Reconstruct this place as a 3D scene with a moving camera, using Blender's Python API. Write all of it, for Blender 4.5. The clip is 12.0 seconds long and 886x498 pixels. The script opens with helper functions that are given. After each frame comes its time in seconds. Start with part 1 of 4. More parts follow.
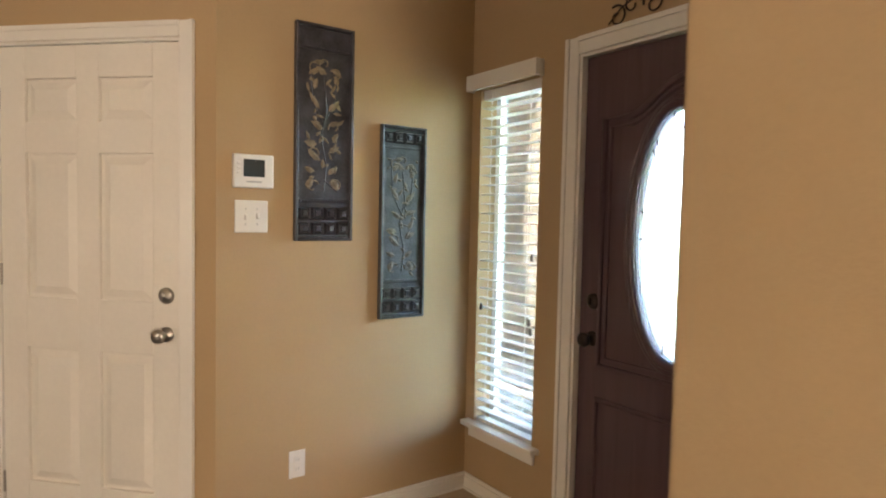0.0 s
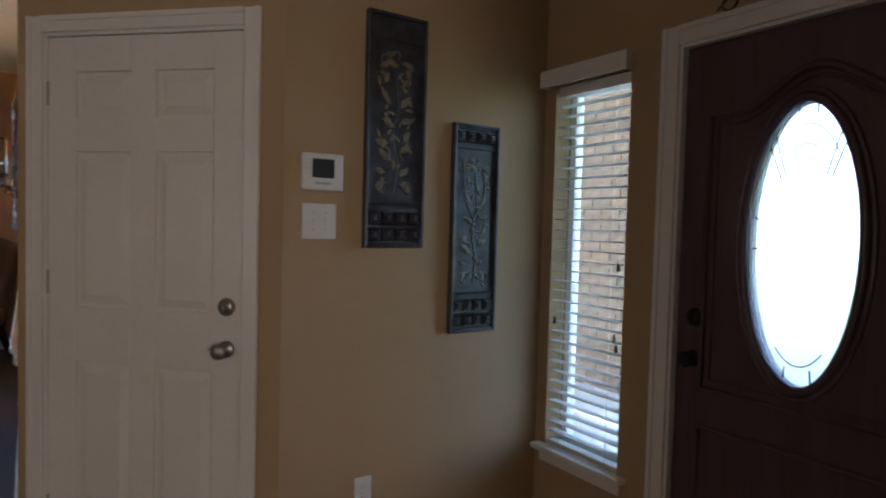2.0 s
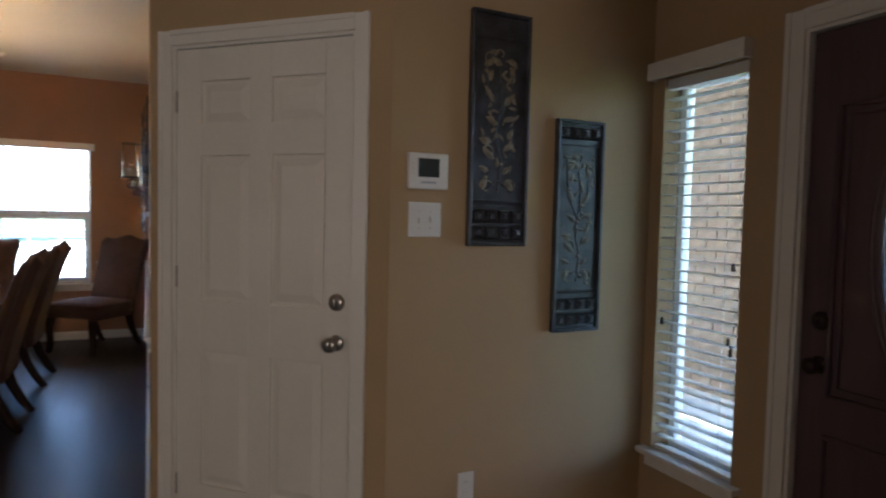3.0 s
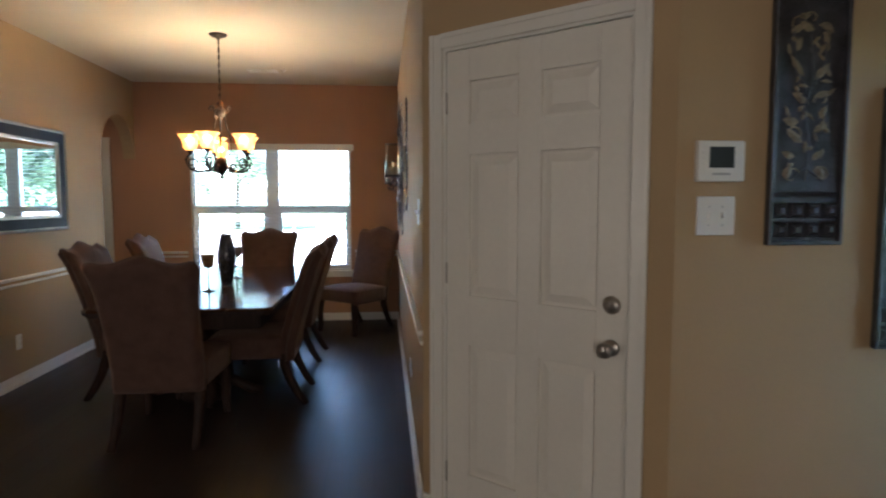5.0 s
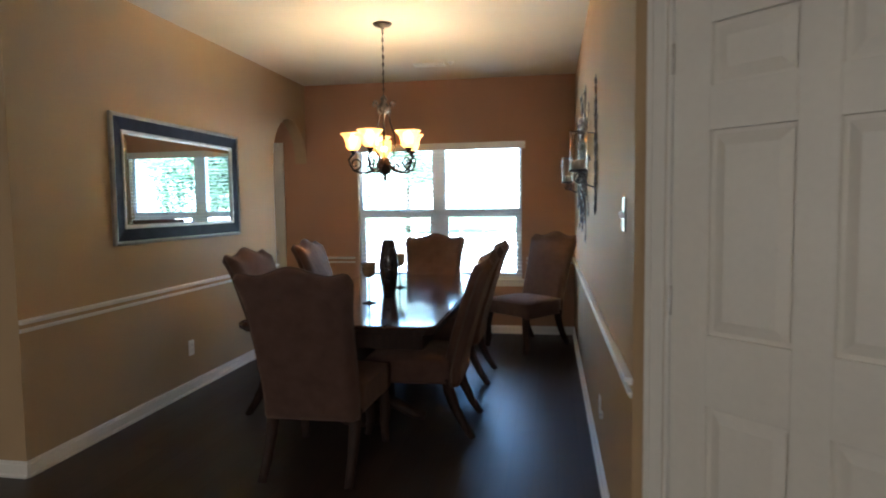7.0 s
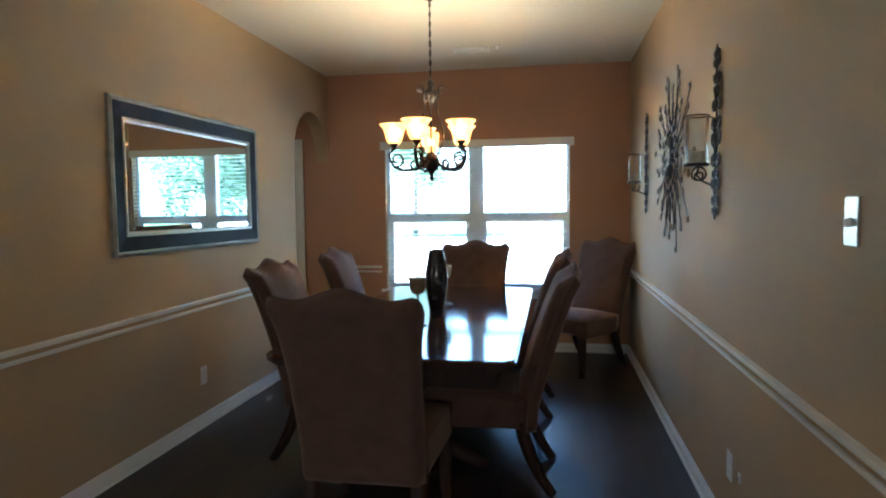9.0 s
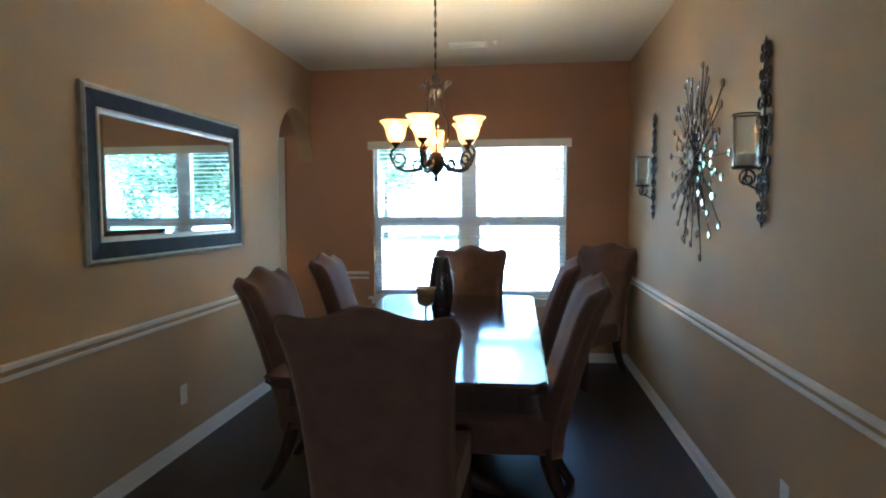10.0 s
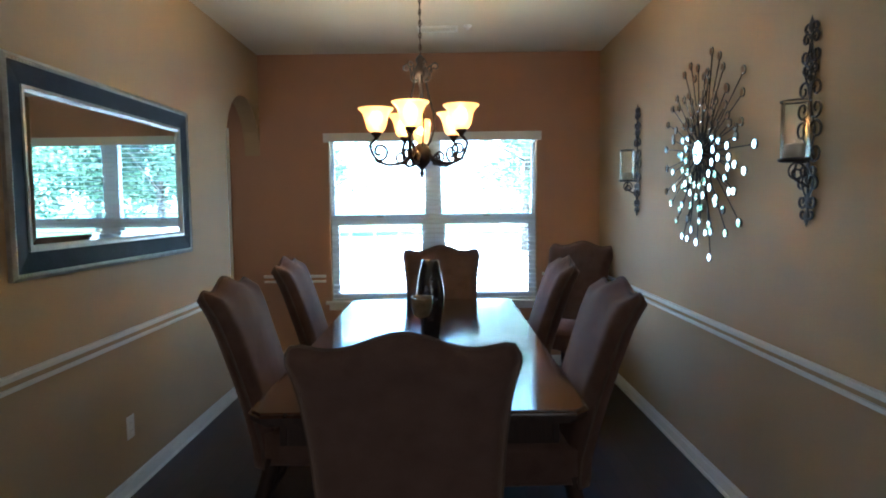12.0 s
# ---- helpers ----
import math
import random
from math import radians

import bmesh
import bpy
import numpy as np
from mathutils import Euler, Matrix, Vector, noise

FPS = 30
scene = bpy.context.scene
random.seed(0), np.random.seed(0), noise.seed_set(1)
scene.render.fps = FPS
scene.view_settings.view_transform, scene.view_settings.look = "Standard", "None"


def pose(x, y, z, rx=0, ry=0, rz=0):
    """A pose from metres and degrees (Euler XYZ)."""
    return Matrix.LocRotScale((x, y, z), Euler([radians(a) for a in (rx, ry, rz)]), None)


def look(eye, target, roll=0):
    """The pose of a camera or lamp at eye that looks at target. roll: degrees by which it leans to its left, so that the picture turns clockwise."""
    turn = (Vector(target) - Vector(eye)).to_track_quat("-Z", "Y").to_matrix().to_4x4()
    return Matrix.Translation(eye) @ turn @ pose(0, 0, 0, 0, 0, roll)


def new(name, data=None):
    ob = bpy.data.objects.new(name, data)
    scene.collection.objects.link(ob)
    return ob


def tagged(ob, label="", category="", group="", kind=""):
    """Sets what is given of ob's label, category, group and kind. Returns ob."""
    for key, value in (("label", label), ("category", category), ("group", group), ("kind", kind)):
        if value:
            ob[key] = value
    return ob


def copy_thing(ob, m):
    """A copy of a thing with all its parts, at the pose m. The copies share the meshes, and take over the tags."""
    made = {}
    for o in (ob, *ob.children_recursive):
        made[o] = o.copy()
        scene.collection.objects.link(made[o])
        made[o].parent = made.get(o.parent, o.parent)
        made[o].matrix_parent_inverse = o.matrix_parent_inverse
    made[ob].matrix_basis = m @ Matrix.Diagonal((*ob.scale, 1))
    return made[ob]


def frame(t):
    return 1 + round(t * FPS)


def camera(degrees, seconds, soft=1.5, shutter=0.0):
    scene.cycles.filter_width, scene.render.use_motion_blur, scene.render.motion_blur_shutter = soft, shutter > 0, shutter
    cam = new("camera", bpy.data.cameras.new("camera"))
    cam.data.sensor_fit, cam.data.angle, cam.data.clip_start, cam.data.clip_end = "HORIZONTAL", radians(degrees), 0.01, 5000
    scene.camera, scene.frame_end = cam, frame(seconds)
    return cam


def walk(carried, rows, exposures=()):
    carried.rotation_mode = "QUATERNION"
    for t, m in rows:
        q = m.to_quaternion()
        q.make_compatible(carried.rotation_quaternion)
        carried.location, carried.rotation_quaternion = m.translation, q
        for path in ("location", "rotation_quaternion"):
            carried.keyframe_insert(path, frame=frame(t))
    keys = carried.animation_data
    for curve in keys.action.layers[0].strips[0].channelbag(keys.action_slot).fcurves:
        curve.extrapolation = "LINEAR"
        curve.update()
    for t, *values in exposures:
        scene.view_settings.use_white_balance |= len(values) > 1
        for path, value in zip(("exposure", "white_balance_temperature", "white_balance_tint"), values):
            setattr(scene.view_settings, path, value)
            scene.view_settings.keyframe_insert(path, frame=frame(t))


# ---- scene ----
cam = camera(71.0, 12.0, soft=2.0, shutter=0.5)
PATH = [
    (0, (3.248, 0.104, 1.373), (1.61, 1.246, 1.271), 1.2),
    (0.5, (3.076, 0.069, 1.369), (1.48, 1.271, 1.278), 1.2),
    (1, (2.977, 0.036, 1.363), (1.396, 1.259, 1.283), 1.4),
    (1.5, (2.914, 0.011, 1.35), (1.316, 1.212, 1.282), 1.5),
    (2, (2.918, 0.009, 1.361), (1.256, 1.12, 1.281), 1.5),
    (2.5, (2.908, -0.012, 1.361), (1.177, 0.986, 1.275), 1.4),
    (3, (2.897, -0.038, 1.367), (1.094, 0.821, 1.268), 1.3),
    (3.5, (2.913, -0.066, 1.377), (1.04, 0.625, 1.264), 1.2),
    (5.5, (2.614, -0.224, 1.414), (0.621, -0.186, 1.257), -0.3),
    (6, (2.46, -0.229, 1.411), (0.469, -0.335, 1.258), -0.4),
    (6.5, (2.258, -0.228, 1.418), (0.278, -0.471, 1.265), -0.7),
    (7, (2.05, -0.293, 1.397), (0.083, -0.629, 1.256), -0.7),
    (7.5, (1.862, -0.424, 1.399), (-0.099, -0.792, 1.261), -0.7),
    (9.5, (1.289, -0.878, 1.4), (-0.683, -1.19, 1.28), -0.6),
    (10, (1.169, -1.025, 1.412), (-0.813, -1.263, 1.288), -0.3),
    (10.5, (1.095, -1.138, 1.414), (-0.893, -1.312, 1.29), -0.4),
    (11, (0.992, -1.246, 1.406), (-1.001, -1.356, 1.286), -0.4),
    (11.5, (0.881, -1.338, 1.418), (-1.114, -1.385, 1.287), -0.6),
    (12, (0.821, -1.393, 1.428), (-1.175, -1.396, 1.288), -0.7),
]
walk(cam, [(t, look(eye, target, roll)) for t, eye, target, roll in PATH],
     [(0.0, 5.6, 6500, 15), (0.4, 5.35, 6150, 15), (0.8, 4.75, 5900, 16), (1.2, 4.15, 5700, 17), (1.6, 3.85, 5550, 18), (3.5, 3.85, 5500, 15),
      (5.5, 4.25, 5350, 10), (7.5, 4.35, 5100, 6), (9.5, 4.28, 4700, 1), (12.0, 4.1, 4600, 1)])

# ---- light ----
world = bpy.data.worlds.new("sky")
scene.world = world
world.use_nodes = True
_wn = world.node_tree.nodes
_sky = _wn.new("ShaderNodeTexSky")
_sky.sky_type, _sky.sun_disc = "NISHITA", False
SUN_EL, SUN_ROT = radians(58), radians(140)
_sky.sun_elevation, _sky.sun_rotation = SUN_EL, SUN_ROT
world.node_tree.links.new(_sky.outputs[0], _wn["Background"].inputs[0])
_wn["Background"].inputs[1].default_value = 0.15
sun = new("sun", bpy.data.lights.new("sun", "SUN"))
sun.data.energy, sun.data.angle, sun.data.color = 4.5, radians(0.5), (1.0, 0.95, 0.87)
_d = Vector((math.sin(SUN_ROT) * math.cos(SUN_EL), math.cos(SUN_ROT) * math.cos(SUN_EL), math.sin(SUN_EL)))
sun.matrix_world = look(_d * 30, (0, 0, 0))


def fill_lamp(name, at, target, sx, sy, watts, colour):
    lamp = new(name, bpy.data.lights.new(name, "AREA"))
    lamp.data.shape, lamp.data.size, lamp.data.size_y = "RECTANGLE", sx, sy
    lamp.data.energy, lamp.data.color = watts, colour
    lamp.matrix_world = look(at, target)


# unseen fill lamps added behind the walk, standing in for living-room daylight
fill_lamp("living_fill_light", (6.05, -0.45, 1.5), (0, -1.4, 1.3), 1.8, 1.4, 4.3, (1.0, 0.82, 0.62))
fill_lamp("living_side_fill_light", (3.2, -7.03, 1.5), (1.8, 2.0, 1.4), 1.7, 1.4, 3.7, (1.0, 0.82, 0.62))
# unseen lamp added to light the passage behind the arch
fill_lamp("passage_light", (-2.6, -4.52, 1.5), (-3.4, -3.2, 1.4), 0.7, 1.2, 0.45, (1.0, 0.76, 0.5))

# ---- mesh helpers ----
def part(name, bm, material, parent=None, label="", smooth=False):
    me = bpy.data.meshes.new(name)
    bmesh.ops.recalc_face_normals(bm, faces=bm.faces)
    bm.to_mesh(me)
    bm.free()
    me.materials.append(material)
    if smooth:
        for p in me.polygons:
            p.use_smooth = True
    ob = new(name, me)
    if parent is not None:
        ob.parent = parent
    if label:
        ob["label"] = label
    return ob


def thing(name, m, label, category, group="", kind=""):
    ob = new(name)
    ob.matrix_world = m
    ob.empty_display_size = 0.1
    return tagged(ob, label, category, group, kind)


def box(bm, x0, y0, z0, x1, y1, z1, bevel=0.0):
    b = bmesh.new()
    bmesh.ops.create_cube(b, size=1)
    for v in b.verts:
        v.co = ((x0 + x1) / 2 + v.co.x * abs(x1 - x0), (y0 + y1) / 2 + v.co.y * abs(y1 - y0), (z0 + z1) / 2 + v.co.z * abs(z1 - z0))
    if bevel:
        bmesh.ops.bevel(b, geom=b.edges[:], offset=bevel, segments=2, affect="EDGES", profile=0.5)
    merge(bm, b)
    return bm


def merge(bm, b):
    vs = [bm.verts.new(v.co) for v in b.verts]
    b.verts.index_update()
    for f in b.faces:
        bm.faces.new([vs[v.index] for v in f.verts])
    b.free()


def boxes(*rows, bevel=0.0):
    bm = bmesh.new()
    for r in rows:
        box(bm, *r, bevel=bevel)
    return bm


def lathe(profile, n=24, bm=None, at=(0, 0, 0), sx=1.0, sy=1.0):
    """Turned shape about z: profile rows of (radius, z)."""
    bm = bm or bmesh.new()
    rings = []
    for r, z in profile:
        rings.append([bm.verts.new((at[0] + r * sx * math.cos(2 * math.pi * k / n), at[1] + r * sy * math.sin(2 * math.pi * k / n), at[2] + z)) for k in range(n)])
    for a, b in zip(rings, rings[1:]):
        for k in range(n):
            bm.faces.new((a[k], a[(k + 1) % n], b[(k + 1) % n], b[k]))
    bm.faces.new(rings[0][::-1])
    bm.faces.new(rings[-1])
    return bm


def tube(bm, pts, r0, r1=None, n=8, closed=False):
    """A round rod along points, radius r0 to r1."""
    r1 = r0 if r1 is None else r1
    pts = [Vector(p) for p in pts]
    rings, side = [], None
    m = len(pts)
    for i, p in enumerate(pts):
        a = pts[(i - 1) % m] if closed or i > 0 else p
        b = pts[(i + 1) % m] if closed or i < m - 1 else p
        t = (b - a).normalized()
        if side is None:
            side = t.orthogonal().normalized()
        side = (side - t * side.dot(t)).normalized()
        up = t.cross(side)
        r = r0 + (r1 - r0) * i / max(1, m - 1)
        rings.append([bm.verts.new(p + (side * math.cos(2 * math.pi * k / n) + up * math.sin(2 * math.pi * k / n)) * r) for k in range(n)])
    for i in range(m if closed else m - 1):
        a, b = rings[i], rings[(i + 1) % m]
        for k in range(n):
            bm.faces.new((a[k], a[(k + 1) % n], b[(k + 1) % n], b[k]))
    if not closed:
        bm.faces.new(rings[0][::-1])
        bm.faces.new(rings[-1])
    return bm


def spiral(cx, cz, r0, r1, a0, a1, n=18):
    """Points of a spiral in a plane, as (u, v)."""
    return [(cx + (r0 + (r1 - r0) * i / n) * math.cos(radians(a0 + (a1 - a0) * i / n)), cz + (r0 + (r1 - r0) * i / n) * math.sin(radians(a0 + (a1 - a0) * i / n))) for i in range(n + 1)]


def prism(bm, outline, axis, lo, hi):
    """A flat outline of (u, v) pushed from lo to hi along axis ('x': u=y, v=z; 'y': u=x, v=z; 'z': u=x, v=y)."""
    put = {"x": lambda u, v, w: (w, u, v), "y": lambda u, v, w: (u, w, v), "z": lambda u, v, w: (u, v, w)}[axis]
    a = [bm.verts.new(put(u, v, lo)) for u, v in outline]
    b = [bm.verts.new(put(u, v, hi)) for u, v in outline]
    bm.faces.new(a)
    bm.faces.new(b[::-1])
    for i in range(len(a)):
        j = (i + 1) % len(a)
        bm.faces.new((a[i], b[i], b[j], a[j]))
    return bm


# ---- materials ----
def mat(name, base, rough=0.6, metal=0.0, var=0.12, scale=3.0, fine=60.0, bump=0.05, bump_scale=None, spec=0.5, coat=0.0, second=None):
    """A surface with large and fine variation of its colour, and fine relief."""
    m = bpy.data.materials.new(name)
    m.use_nodes = True
    nt = m.node_tree
    b = nt.nodes["Principled BSDF"]
    co = nt.nodes.new("ShaderNodeTexCoord")
    big = nt.nodes.new("ShaderNodeTexNoise")
    big.inputs["Scale"].default_value, big.inputs["Detail"].default_value = scale, 4
    small = nt.nodes.new("ShaderNodeTexNoise")
    small.inputs["Scale"].default_value, small.inputs["Detail"].default_value = fine, 3
    for n in (big, small):
        nt.links.new(co.outputs["Object"], n.inputs["Vector"])
    add = nt.nodes.new("ShaderNodeMath")
    add.operation = "MULTIPLY_ADD"
    add.inputs[1].default_value = 0.4
    nt.links.new(small.outputs["Fac"], add.inputs[0])
    nt.links.new(big.outputs["Fac"], add.inputs[2])
    ramp = nt.nodes.new("ShaderNodeValToRGB")
    lo = tuple(c * (1 - var) for c in base)
    hi = tuple(min(1, c * (1 + var)) for c in (second or base))
    ramp.color_ramp.elements[0].position, ramp.color_ramp.elements[0].color = 0.45, (*lo, 1)
    ramp.color_ramp.elements[1].position, ramp.color_ramp.elements[1].color = 0.95, (*hi, 1)
    nt.links.new(add.outputs[0], ramp.inputs[0])
    nt.links.new(ramp.outputs[0], b.inputs["Base Color"])
    b.inputs["Roughness"].default_value, b.inputs["Metallic"].default_value = rough, metal
    b.inputs["Specular IOR Level"].default_value = spec
    b.inputs["Coat Weight"].default_value = coat
    b.inputs["Coat Roughness"].default_value = 0.12
    if bump:
        bp = nt.nodes.new("ShaderNodeBump")
        bp.inputs["Strength"].default_value, bp.inputs["Distance"].default_value = bump, 0.01
        if bump_scale:
            third = nt.nodes.new("ShaderNodeTexNoise")
            third.inputs["Scale"].default_value, third.inputs["Detail"].default_value = bump_scale, 2
            nt.links.new(co.outputs["Object"], third.inputs["Vector"])
            nt.links.new(third.outputs["Fac"], bp.inputs["Height"])
        else:
            nt.links.new(small.outputs["Fac"], bp.inputs["Height"])
        nt.links.new(bp.outputs[0], b.inputs["Normal"])
    return m


def wood(name, dark, light, rough, along="X", scale=1.0, coat=0.0, planks=0.0):
    """Grained wood; planks: width of floor boards, with dark joints."""
    m = bpy.data.materials.new(name)
    m.use_nodes = True
    nt = m.node_tree
    b = nt.nodes["Principled BSDF"]
    co = nt.nodes.new("ShaderNodeTexCoord")
    mp = nt.nodes.new("ShaderNodeMapping")
    k = {"X": (0.6, 9, 9), "Y": (9, 0.6, 9), "Z": (9, 9, 0.6)}[along]
    mp.inputs["Scale"].default_value = tuple(v * scale for v in k)
    nt.links.new(co.outputs["Object"], mp.inputs["Vector"])
    n1 = nt.nodes.new("ShaderNodeTexNoise")
    n1.inputs["Scale"].default_value, n1.inputs["Detail"].default_value, n1.inputs["Distortion"].default_value = 2.2, 7, 0.8
    nt.links.new(mp.outputs[0], n1.inputs["Vector"])
    ramp = nt.nodes.new("ShaderNodeValToRGB")
    ramp.color_ramp.elements[0].position, ramp.color_ramp.elements[0].color = 0.3, (*dark, 1)
    ramp.color_ramp.elements[1].position, ramp.color_ramp.elements[1].color = 0.72, (*light, 1)
    nt.links.new(n1.outputs["Fac"], ramp.inputs[0])
    col, height = ramp.outputs[0], n1.outputs["Fac"]
    if planks:
        br = nt.nodes.new("ShaderNodeTexBrick")
        br.inputs["Scale"].default_value = 1.0
        br.inputs["Brick Width"].default_value, br.inputs["Row Height"].default_value = 1.15, planks
        br.inputs["Mortar Size"].default_value, br.inputs["Mortar Smooth"].default_value = 0.0016, 0.3
        br.inputs["Color1"].default_value, br.inputs["Color2"].default_value, br.inputs["Mortar"].default_value = (1, 1, 1, 1), (0.62, 0.6, 0.6, 1), (0.2, 0.2, 0.2, 1)
        nt.links.new(co.outputs["Object"], br.inputs["Vector"])
        mx = nt.nodes.new("ShaderNodeMixRGB")
        mx.blend_type = "MULTIPLY"
        mx.inputs[0].default_value = 1
        nt.links.new(col, mx.inputs[1])
        nt.links.new(br.outputs["Color"], mx.inputs[2])
        col = mx.outputs[0]
        height = br.outputs["Color"]
    nt.links.new(col, b.inputs["Base Color"])
    bp = nt.nodes.new("ShaderNodeBump")
    bp.inputs["Strength"].default_value, bp.inputs["Distance"].default_value = 0.12, 0.004
    nt.links.new(height, bp.inputs["Height"])
    nt.links.new(bp.outputs[0], b.inputs["Normal"])
    rr = nt.nodes.new("ShaderNodeMapRange")
    rr.inputs["To Min"].default_value, rr.inputs["To Max"].default_value = rough * 0.8, rough * 1.25
    nt.links.new(n1.outputs["Fac"], rr.inputs["Value"])
    nt.links.new(rr.outputs[0], b.inputs["Roughness"])
    b.inputs["Coat Weight"].default_value, b.inputs["Coat Roughness"].default_value = coat, 0.16
    return m


def glassy(name, colour, rough, clear):
    """Thin pane: clear part passes straight through, the rest gleams."""
    m = bpy.data.materials.new(name)
    m.use_nodes = True
    nt = m.node_tree
    nt.nodes.remove(nt.nodes["Principled BSDF"])
    out = nt.nodes["Material Output"]
    tr = nt.nodes.new("ShaderNodeBsdfTransparent")
    tr.inputs[0].default_value = (*colour, 1)
    gl = nt.nodes.new("ShaderNodeBsdfGlossy")
    gl.inputs["Roughness"].default_value = rough
    fr = nt.nodes.new("ShaderNodeFresnel")
    fr.inputs[0].default_value = 1.35
    sc = nt.nodes.new("ShaderNodeMath")
    sc.operation = "MULTIPLY"
    sc.inputs[1].default_value = 1 - clear
    nt.links.new(fr.outputs[0], sc.inputs[0])
    mix = nt.nodes.new("ShaderNodeMixShader")
    nt.links.new(sc.outputs[0], mix.inputs[0])
    nt.links.new(tr.outputs[0], mix.inputs[1])
    nt.links.new(gl.outputs[0], mix.inputs[2])
    nt.links.new(mix.outputs[0], out.inputs[0])
    return m


def frosted(name, colour, glow=None, strength=0.0):
    """Milky glass: light passes and scatters; a lit shade also glows."""
    m = bpy.data.materials.new(name)
    m.use_nodes = True
    b = m.node_tree.nodes["Principled BSDF"]
    b.inputs["Base Color"].default_value = (*colour, 1)
    b.inputs["Roughness"].default_value = 0.35
    b.inputs["Transmission Weight"].default_value = 0.85
    if glow:
        b.inputs["Emission Color"].default_value = (*glow, 1)
        b.inputs["Emission Strength"].default_value = strength
    return m


PAINT = mat("tan_wall_paint", (0.436, 0.315, 0.18), 0.75, var=0.05, scale=1.3, fine=90, bump=0.10, bump_scale=160, spec=0.25)
# tan wall paint again, with warm bounced light put into its colour
PAINT_WARMLIT = mat("tan_wall_paint_warm_lit", (0.44, 0.255, 0.16), 0.75, var=0.05, scale=1.3, fine=90, bump=0.10, bump_scale=160, spec=0.25)
WHITE = mat("white_trim_paint", (0.78, 0.76, 0.71), 0.35, var=0.04, scale=2, fine=40, bump=0.02)
DOORWHITE = mat("white_door_paint", (0.76, 0.73, 0.67), 0.42, var=0.05, scale=2, fine=50, bump=0.05)
CEIL = mat("ceiling_paint", (0.68, 0.63, 0.52), 0.8, var=0.04, scale=1.5, fine=80, bump=0.2, bump_scale=70)
FLOORWOOD = wood("dark_hardwood", (0.024, 0.017, 0.015), (0.058, 0.04, 0.033), 0.4, "X", 1.0, coat=0.04, planks=0.125)
TILE = mat("tan_floor_tile", (0.48, 0.36, 0.24), 0.4, var=0.15, scale=5, fine=40, bump=0.05)
GROUT = mat("tile_grout", (0.3, 0.24, 0.17), 0.9, bump=0.2)
TABLEWOOD = wood("dark_table_wood", (0.035, 0.014, 0.009), (0.09, 0.04, 0.025), 0.12, "X", 1.0, coat=1.0)
TABLEWOOD.node_tree.nodes["Principled BSDF"].inputs["Coat Roughness"].default_value = 0.08
TABLEWOOD.node_tree.nodes["Bump"].inputs["Strength"].default_value = 0.02
LEGWOOD = wood("dark_leg_wood", (0.02, 0.012, 0.01), (0.05, 0.027, 0.02), 0.6, "Z", 1.6, coat=0.0)
LEGWOOD.node_tree.nodes["Principled BSDF"].inputs["Specular IOR Level"].default_value = 0.25
FABRIC = mat("brown_chenille", (0.098, 0.056, 0.045), 0.85, var=0.08, scale=14, fine=260, bump=0.35, spec=0.15, second=(0.114, 0.068, 0.054))
FLOORWOOD.node_tree.nodes["Principled BSDF"].inputs["Specular IOR Level"].default_value = 0.36
PIPING = mat("brown_seam_cord", (0.1, 0.064, 0.048), 0.85, var=0.2, scale=20, fine=200, bump=0.2)
_fb = FABRIC.node_tree.nodes["Principled BSDF"]
_fb.inputs["Sheen Weight"].default_value, _fb.inputs["Sheen Roughness"].default_value, _fb.inputs["Sheen Tint"].default_value = 0.32, 0.4, (0.85, 0.6, 0.45, 1)
# mahogany lifted and tinged purple, with window glare put into the colour
MAHOGANY = wood("mahogany_door", (0.066, 0.038, 0.05), (0.1, 0.06, 0.075), 0.4, "Z", 1.0, coat=0.15)
NICKEL = mat("satin_nickel", (0.42, 0.4, 0.37), 0.33, 1.0, var=0.1, bump=0.0)
BRONZE = mat("oil_rubbed_bronze", (0.034, 0.024, 0.02), 0.4, 0.6, var=0.3, scale=20, fine=120, bump=0.1)
IRON = mat("dark_wrought_iron", (0.06, 0.05, 0.045), 0.5, 0.7, var=0.35, scale=25, fine=150, bump=0.15)
NAVY = mat("navy_embossed_metal", (0.044, 0.043, 0.05), 0.38, 0.35, var=0.35, scale=14, fine=120, bump=0.2, second=(0.06, 0.06, 0.07))
TEAL = mat("teal_embossed_metal", (0.055, 0.062, 0.072), 0.38, 0.35, var=0.35, scale=14, fine=120, bump=0.2, second=(0.075, 0.088, 0.098))
GOLDLEAF = mat("worn_gold_leaf", (0.19, 0.15, 0.1), 0.55, 0.2, var=0.35, scale=30, fine=150, bump=0.2)
SLATELEAF = mat("slate_leaf_relief", (0.085, 0.085, 0.08), 0.45, 0.3, var=0.4, scale=30, fine=150, bump=0.2, second=(0.14, 0.12, 0.09))
SILVER = mat("champagne_silver_frame", (0.4, 0.385, 0.36), 0.45, 0.85, var=0.2, scale=20, fine=160, bump=0.1)
FRAMEBLUE = mat("dark_blue_frame_paint", (0.013, 0.013, 0.024), 0.5, 0.0, var=0.3, scale=10, fine=90, bump=0.06, spec=0.08)
MIRROR = mat("mirror_glass", (0.76, 0.88, 0.9), 0.0, 1.0, var=0.0, bump=0)
BEVELGLASS = mat("bevelled_mirror_edge", (0.76, 0.88, 0.9), 0.03, 1.0, var=0.0, bump=0)
PLASTIC = mat("white_plastic", (0.76, 0.75, 0.71), 0.4, var=0.03, scale=10, bump=0.02)
SCREEN = mat("grey_display", (0.05, 0.06, 0.06), 0.2, var=0.05, bump=0)
GREYMARK = mat("grey_marking", (0.4, 0.4, 0.4), 0.5, bump=0)
